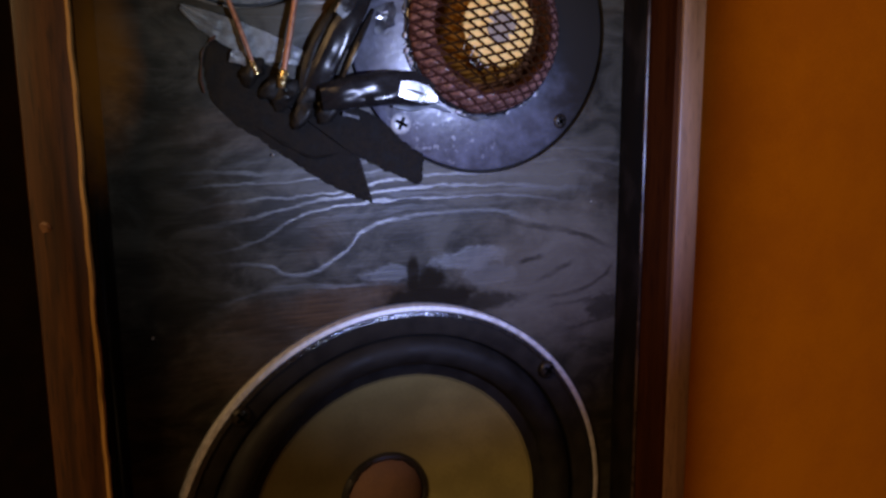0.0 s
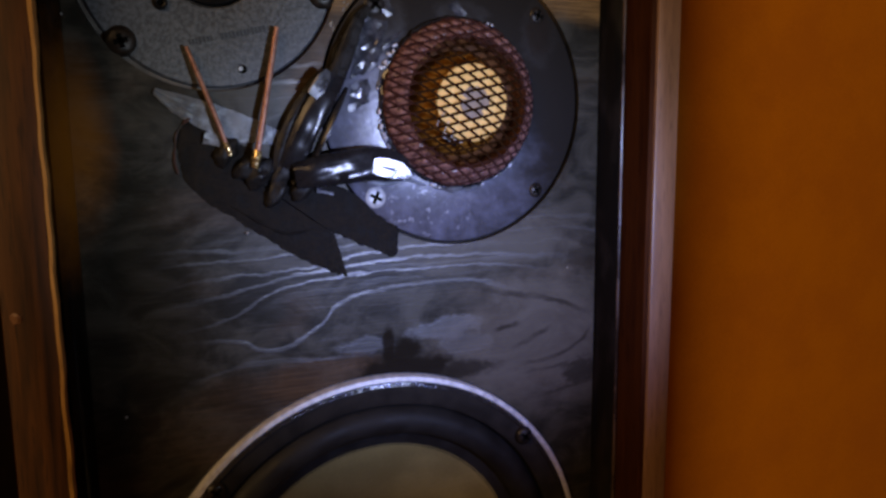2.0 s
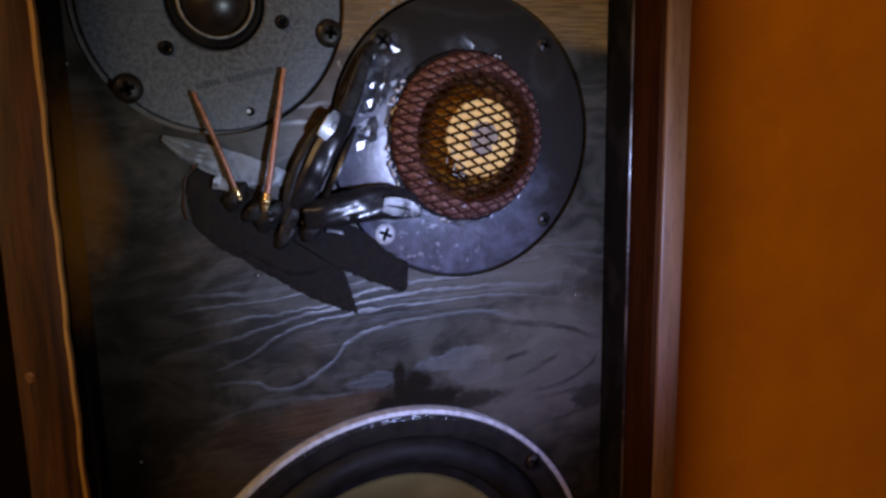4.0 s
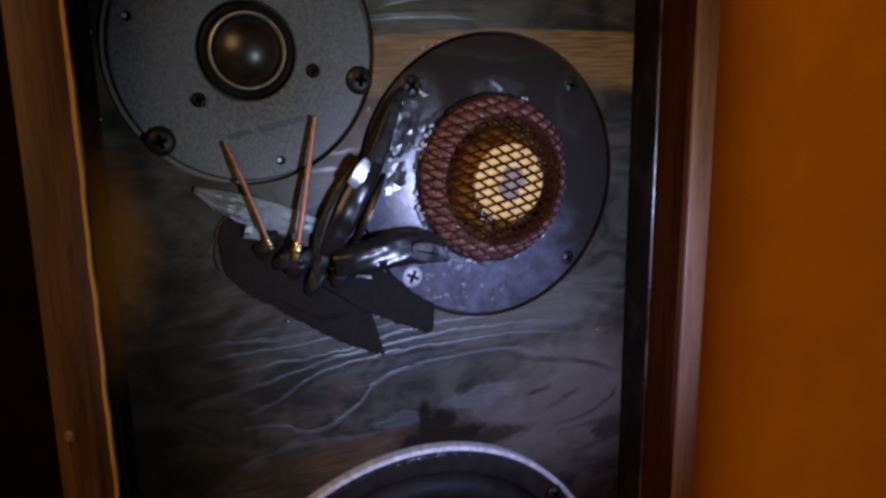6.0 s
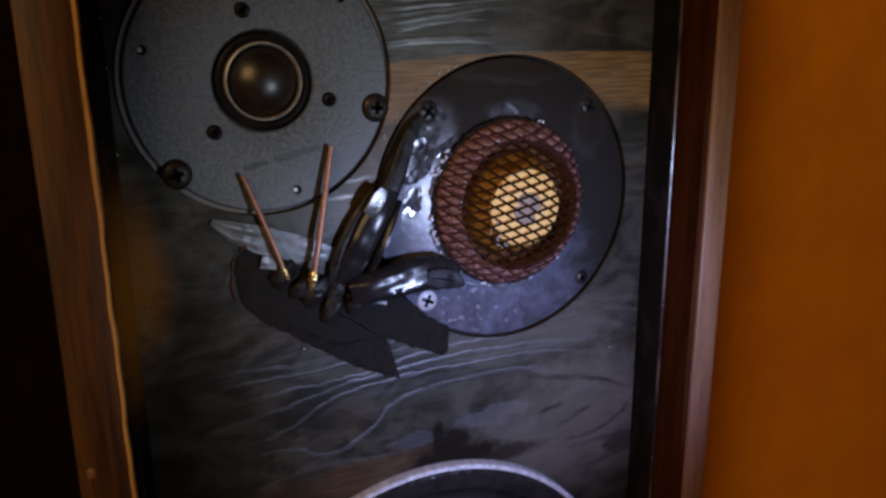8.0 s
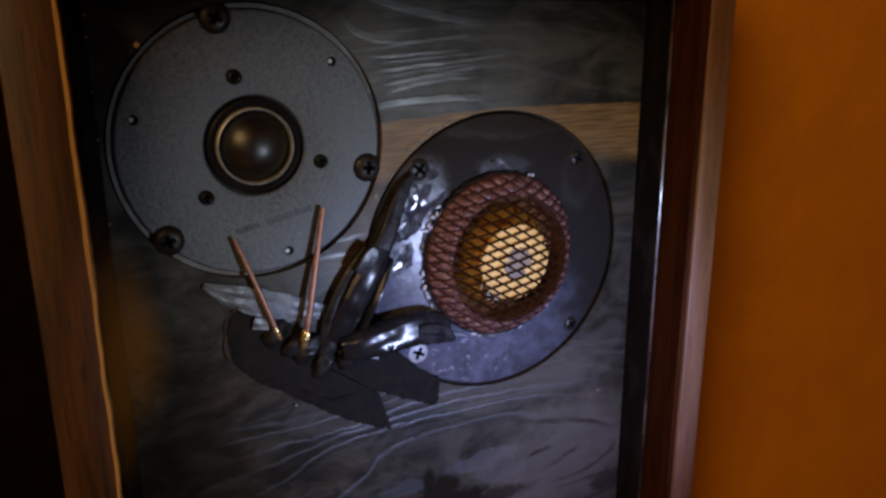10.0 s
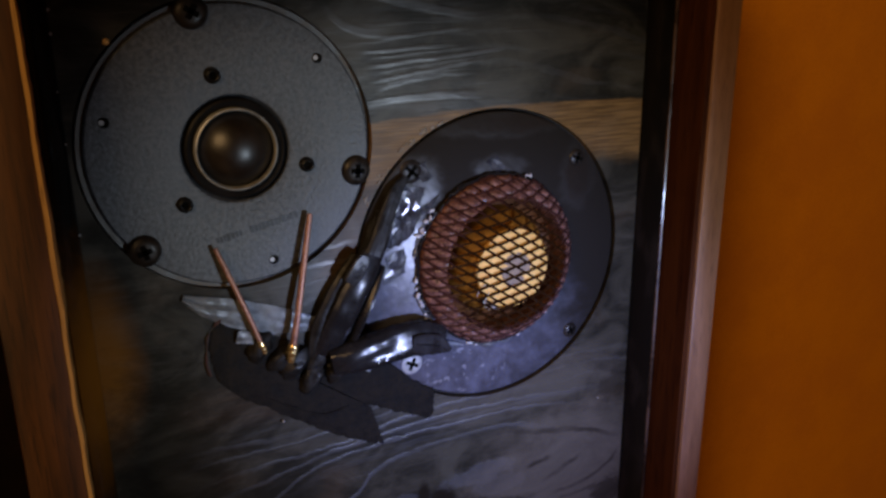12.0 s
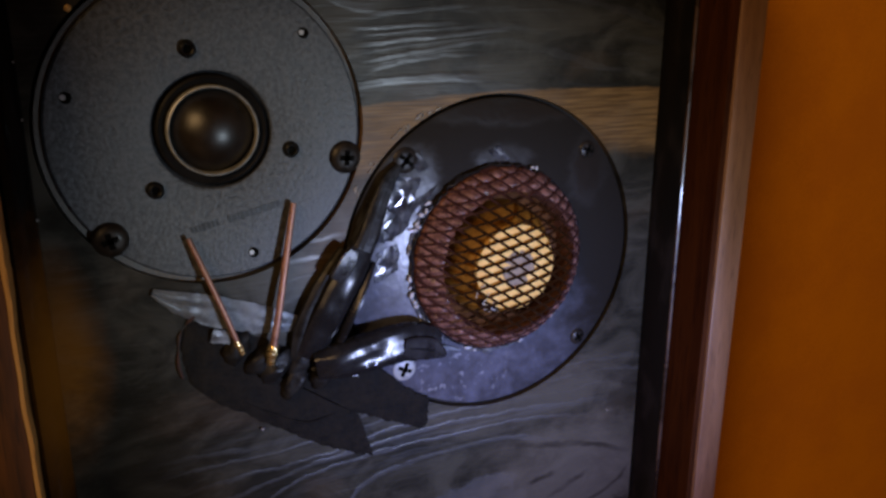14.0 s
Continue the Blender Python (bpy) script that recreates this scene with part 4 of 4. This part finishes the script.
def flat_tube(points, widths, heights, bm=None, twist=0.0, lumps=0.08, steps=6, crimped=False, folds=0.36):
    """A flattened sleeve: a rounded flat section along a smooth line; the flat side faces out of the board."""
    own = bm or bmesh.new()
    pts = [Vector(p) for p in points]
    shape = [(-1, -0.35), (-0.92, -0.85), (-0.6, -1.0), (0.1, -1.0), (0.62, -0.86), (0.95, -0.55), (1, 0.1), (0.8, 0.9), (0, 1.0), (-0.85, 0.9)]
    if crimped:
        shape = [(-1, 0), (-0.96, -0.8), (-0.82, -1), (0.82, -1), (0.96, -0.8), (1, 0), (0.9, 1), (0, 1), (-0.9, 1)]
    fine = []
    for (a0, b0), (a1, b1) in zip(shape, shape[1:] + shape[:1]):
        fine += [(a0 + (a1 - a0) * q / 3, b0 + (b1 - b0) * q / 3) for q in range(1 if crimped else 3)]
    if crimped:
        fine = shape
    shape = fine
    rings = []
    for i in range((len(pts) - 1) * steps + 1):
        k, u = min(i // steps, len(pts) - 2), 0.0
        u = i / steps - k
        p0, p1, p2, p3 = pts[max(k - 1, 0)], pts[k], pts[k + 1], pts[min(k + 2, len(pts) - 1)]
        c = 0.5 * (2 * p1 + (p2 - p0) * u + (2 * p0 - 5 * p1 + 4 * p2 - p3) * u * u + (3 * p1 - p0 - 3 * p2 + p3) * u ** 3)
        d = ((p2 - p1) * (1 - u) + (p3 - p1 if k + 2 < len(pts) else p2 - p1) * u).normalized()
        side = Vector((-d.z, 0, d.x)).normalized()
        w, h = (widths[k] * (1 - u) + widths[k + 1] * u) / 2, (heights[k] * (1 - u) + heights[k + 1] * u) / 2
        ring = []
        for a, b in shape:
            q = c + side * a * w + Vector((0, b * h + twist * a * h, 0))
            q += Vector((0, -1, 0)) * h * lumps * 2.2 * noise.noise(q * 170) + side * w * lumps * noise.noise(q * 210 + Vector((3, 3, 3)))
            if b < 0 and not crimped:
                q.y += h * folds * noise.noise((a * 2.6, i * 0.10, 3 + pts[0].x * 90))
            ring.append(own.verts.new(q))
        rings.append(ring)
    n = len(shape)
    for a, b in zip(rings, rings[1:]):
        for k in range(n):
            own.faces.new((a[k], b[k], b[(k + 1) % n], a[(k + 1) % n]))
    own.faces.new(rings[0]), own.faces.new(rings[-1][::-1])
    return own


sleeve = thing("cable_sleeve", 0.030, 0, -0.085, "glossy black flattened cable sleeve running up beside the tweeter", "cable")
part("sleeve", flat_tube([(0.0295, -0.0030, -0.0890), (0.0330, -0.0044, -0.0800), (0.0370, -0.0056, -0.0720), (0.0410, -0.0060, -0.0645), (0.0455, -0.0060, -0.0575), (0.0495, -0.0052, -0.0515), (0.0540, -0.0040, -0.0450)], [0.0105, 0.0112, 0.0114, 0.0114, 0.0112, 0.0104, 0.0080], [0.0056, 0.0070, 0.0074, 0.0074, 0.0070, 0.0058, 0.0036], lumps=0.025, folds=0.10), SLEEVE, sleeve)
part("flank", flat_tube([(0.0262, -0.0020, -0.0900), (0.0280, -0.0026, -0.0800), (0.0320, -0.0028, -0.0710), (0.0365, -0.0028, -0.0630), (0.0412, -0.0026, -0.0555), (0.0460, -0.0022, -0.0480)], [0.0080, 0.0090, 0.0095, 0.0095, 0.0085, 0.0050], [0.0040, 0.0050, 0.0054, 0.0054, 0.0048, 0.0034], lumps=0.04, folds=0.15), LUMP, sleeve, "dull black underside of the sleeve")
part("sleeve_end", flat_tube([(0.0397, -0.0084, -0.0575), (0.0425, -0.0087, -0.0540), (0.0452, -0.0087, -0.0498), (0.0472, -0.0086, -0.0468)], [0.0056, 0.0070, 0.0066, 0.0036], [0.0030, 0.0030, 0.0030, 0.0030], twist=-0.05, lumps=0.0, crimped=True), CRIMP, sleeve, "flattened shiny end of the sleeve", smooth=False)
part("fold", flat_tube([(0.0400, -0.0056, -0.0850), (0.0440, -0.0070, -0.0760), (0.0480, -0.0072, -0.0680), (0.0520, -0.0064, -0.0610), (0.0565, -0.0045, -0.0535)], [0.0022, 0.0030, 0.0030, 0.0028, 0.0014], [0.0044, 0.0048, 0.0046, 0.0038, 0.0020], twist=0.4, lumps=0.03, folds=0.05), SLEEVE, sleeve, "folded glossy edge of the sleeve")
part("tail", flat_tube([(0.0520, -0.0050, -0.0480), (0.0560, -0.0040, -0.0400), (0.0595, -0.0032, -0.0320), (0.0640, -0.0024, -0.0230), (0.0690, -0.0016, -0.0175)], [0.0085, 0.0080, 0.0072, 0.0060, 0.0030], [0.0050, 0.0044, 0.0036, 0.0028, 0.0016], lumps=0.05, folds=0.15), LUMP, sleeve, "dull black end of the cable under the film")
boot = thing("rubber_boot", 0.060, 0, -0.095, "glossy black rubber boot lying across the flange's edge", "cable")
part("boot", flat_tube([(0.0310, -0.0050, -0.0920), (0.0400, -0.0070, -0.0905), (0.0520, -0.0075, -0.0888), (0.0640, -0.0075, -0.0878), (0.0735, -0.0072, -0.0882), (0.0830, -0.0058, -0.0905)], [0.0110, 0.0140, 0.0150, 0.0155, 0.0160, 0.0110], [0.0080, 0.0105, 0.0110, 0.0100, 0.0100, 0.0080], lumps=0.05, folds=0.22), SLEEVE, boot)
part("boot_end", flat_tube([(0.0655, -0.0118, -0.0882), (0.0705, -0.0119, -0.0890), (0.0775, -0.0120, -0.0908), (0.0835, -0.0121, -0.0940)], [0.0075, 0.0100, 0.0095, 0.0020], [0.0034, 0.0034, 0.0034, 0.0034], twist=-0.105, lumps=0.0, crimped=True), CRIMP, boot, "flattened shiny end of the boot", smooth=False)
part("slit", tube([(0.0672, -0.0136, -0.0884), (0.0720, -0.0137, -0.0894), (0.0780, -0.0138, -0.0912)], [0.0002, 0.0006, 0.0003], 8, lumps=0.4), MATT_BLACK, boot, "dark slit in the flattened end")
part("boot_lip", tube([(0.0660, -0.0020, -0.0955), (0.0750, -0.0022, -0.0970), (0.0850, -0.0018, -0.0955), (0.0960, -0.0010, -0.0990)], [0.0008, 0.0013, 0.0012, 0.0005], 8, lumps=0.4), TAPE, boot, "shiny torn edge of the boot")

# crumpled glossy film stuck on the flange beside the mesh
def crumpled(corners, nu, nv, rise, seed):
    """A stiff crumpled sheet between four (x, z) corners: flat facets tilted at random, edges torn."""
    rng = random.Random(seed)
    bm = bmesh.new()
    grid = []
    for i in range(nu + 1):
        row = []
        for j in range(nv + 1):
            u, v = i / nu, j / nv
            (ax, az), (bx, bz), (cx, cz), (dx, dz) = corners
            x = (ax * (1 - u) + bx * u) * (1 - v) + (dx * (1 - u) + cx * u) * v
            z = (az * (1 - u) + bz * u) * (1 - v) + (dz * (1 - u) + cz * u) * v
            row.append(bm.verts.new((x + rng.uniform(-0.0009, 0.0009), YF - 0.0004 - rise * rng.random() ** 2, z + rng.uniform(-0.0009, 0.0009))))
        grid.append(row)
    for i in range(nu):
        for j in range(nv):
            q = (grid[i][j], grid[i + 1][j], grid[i + 1][j + 1], grid[i][j + 1])
            for tri in ((q[0], q[1], q[2]), (q[0], q[2], q[3])) if (i + j) % 2 else ((q[0], q[1], q[3]), (q[1], q[2], q[3])):
                bm.faces.new(tri)
    bmesh.ops.solidify(bm, geom=list(bm.faces), thickness=0.0003)
    return bm


film = thing("crumpled_film", 0.070, 0, -0.060, "crumpled glossy dark film stuck on the tweeter flange", "film")
for corners, nu, nv, rise, seed in (
    (((0.0600, -0.0500), (0.0660, -0.0215), (0.0790, -0.0225), (0.0715, -0.0440)), 9, 6, 0.0006, 5),
    (((0.0715, -0.0400), (0.0760, -0.0330), (0.0860, -0.0265), (0.0800, -0.0345)), 5, 4, 0.0006, 8),
    (((0.0590, -0.0640), (0.0600, -0.0520), (0.0690, -0.0490), (0.0680, -0.0600)), 5, 4, 0.0004, 3),
    (((0.0470, -0.0480), (0.0560, -0.0300), (0.0600, -0.0320), (0.0520, -0.0490)), 5, 2, 0.0006, 11),
    (((0.0730, -0.0140), (0.0790, -0.0115), (0.0820, -0.0190), (0.0775, -0.0215)), 2, 2, 0.0006, 2),
    (((0.1080, -0.0150), (0.1130, -0.0130), (0.1190, -0.0190), (0.1140, -0.0200)), 2, 2, 0.0005, 6),
):
    part("film_fold", crumpled(corners, nu, nv, rise, seed), CLING, film, smooth=False)

# whitish drops of dried glue round the mesh's foot
rng = random.Random(12)
for k in range(34):
    a = radians(rng.choice((rng.uniform(125, 290), rng.uniform(125, 330), rng.uniform(0, 360))))
    r, s = rng.uniform(0.0398, 0.0415), rng.uniform(0.00045, 0.0011)
    c = Vector((MX + r * math.cos(a), YF - 0.0022 * rng.random(), MZ + r * math.sin(a)))
    bm = bmesh.new()
    bmesh.ops.create_icosphere(bm, subdivisions=2, radius=s, matrix=Matrix.LocRotScale(c, Euler((0, rng.uniform(0, 3), 0)), (rng.uniform(1, 1.7), 0.9, 0.8)))
    for v in bm.verts:
        v.co += (v.co - c) * 0.8 * noise.noise(v.co * 900)
    part("glue_drop", bm, GLUE, cone, "whitish glossy drop of dried glue")

# ---- small marks ----
for k, a in enumerate((205, 222, 236)):
    p = [(MX + r * math.cos(radians(a + d)), y, MZ + r * math.sin(radians(a + d))) for r, d, y in ((0.0155, -8, -0.0176), (0.0190, 0, -0.0160), (0.0212, 12 - 5 * k, -0.0148), (0.0190, 24 - 3 * k, -0.0158))]
    part("loose_fibre", tube(p, [0.00018] * 4, 6), FIBRE, cone, "loose pale fibre by the centre cap")
for a0, a1, r in ((195, 236, 0.0412), (248, 285, 0.0414), (150, 172, 0.0410), (300, 318, 0.0411)):
    p = [(MX + r * math.cos(radians(a)), YF - 0.0004, MZ + r * math.sin(radians(a))) for a in [a0 + (a1 - a0) * q / 6 for q in range(7)]]
    part("glue_bead", tube(p, [0.0004, 0.0011, 0.0008, 0.0014, 0.0007, 0.0012, 0.0003], 8, lumps=0.8), FILM, cone, "whitish dried glue at the mesh's foot")
for x, y, z, r in ((-0.0563, -0.0006, 0.0501, 0.0007), (-0.0566, -0.0006, 0.0425, 0.0006), (-0.0572, -0.0012, 0.0236, 0.0005), (-0.0570, -0.0010, 0.0060, 0.0005), (-0.0566, -0.0008, -0.0262, 0.0005), (0.1762, 0.0, -0.1455, 0.0004), (-0.0400, 0.0, 0.0395, 0.0013), (-0.0440, 0.0, -0.1930, 0.0007), (0.0105, -0.0016, -0.1165, 0.0006)):
    bm = bmesh.new()
    bmesh.ops.create_icosphere(bm, subdivisions=1, radius=r, matrix=Matrix.Translation((x, y, z)))
    part("paint_speck", bm, STEEL if r < 0.001 else SPLINTER, cabinet, "tiny bright speck")
# splintered wood fibres round the upper rim of the mesh tweeter's cut-out
rng = random.Random(31)
for k in range(22):
    a, r = radians(rng.uniform(112, 152)), rng.uniform(0.0688, 0.0712)
    c = Vector((MX + r * math.cos(a), -0.0002, MZ + r * math.sin(a)))
    bm = bmesh.new()
    bmesh.ops.create_icosphere(bm, subdivisions=1, radius=1, matrix=Matrix.LocRotScale(c, Euler((0, -a + math.pi / 2 + rng.uniform(-0.4, 0.4), 0)), (rng.uniform(0.0007, 0.0018), 0.0004, rng.uniform(0.0003, 0.0006))))
    for v in bm.verts:
        v.co += (v.co - c) * 0.8 * noise.noise(v.co * 900)
    part("splinter", bm, CHIP, cabinet, "pale splinter at the cut-out's edge")
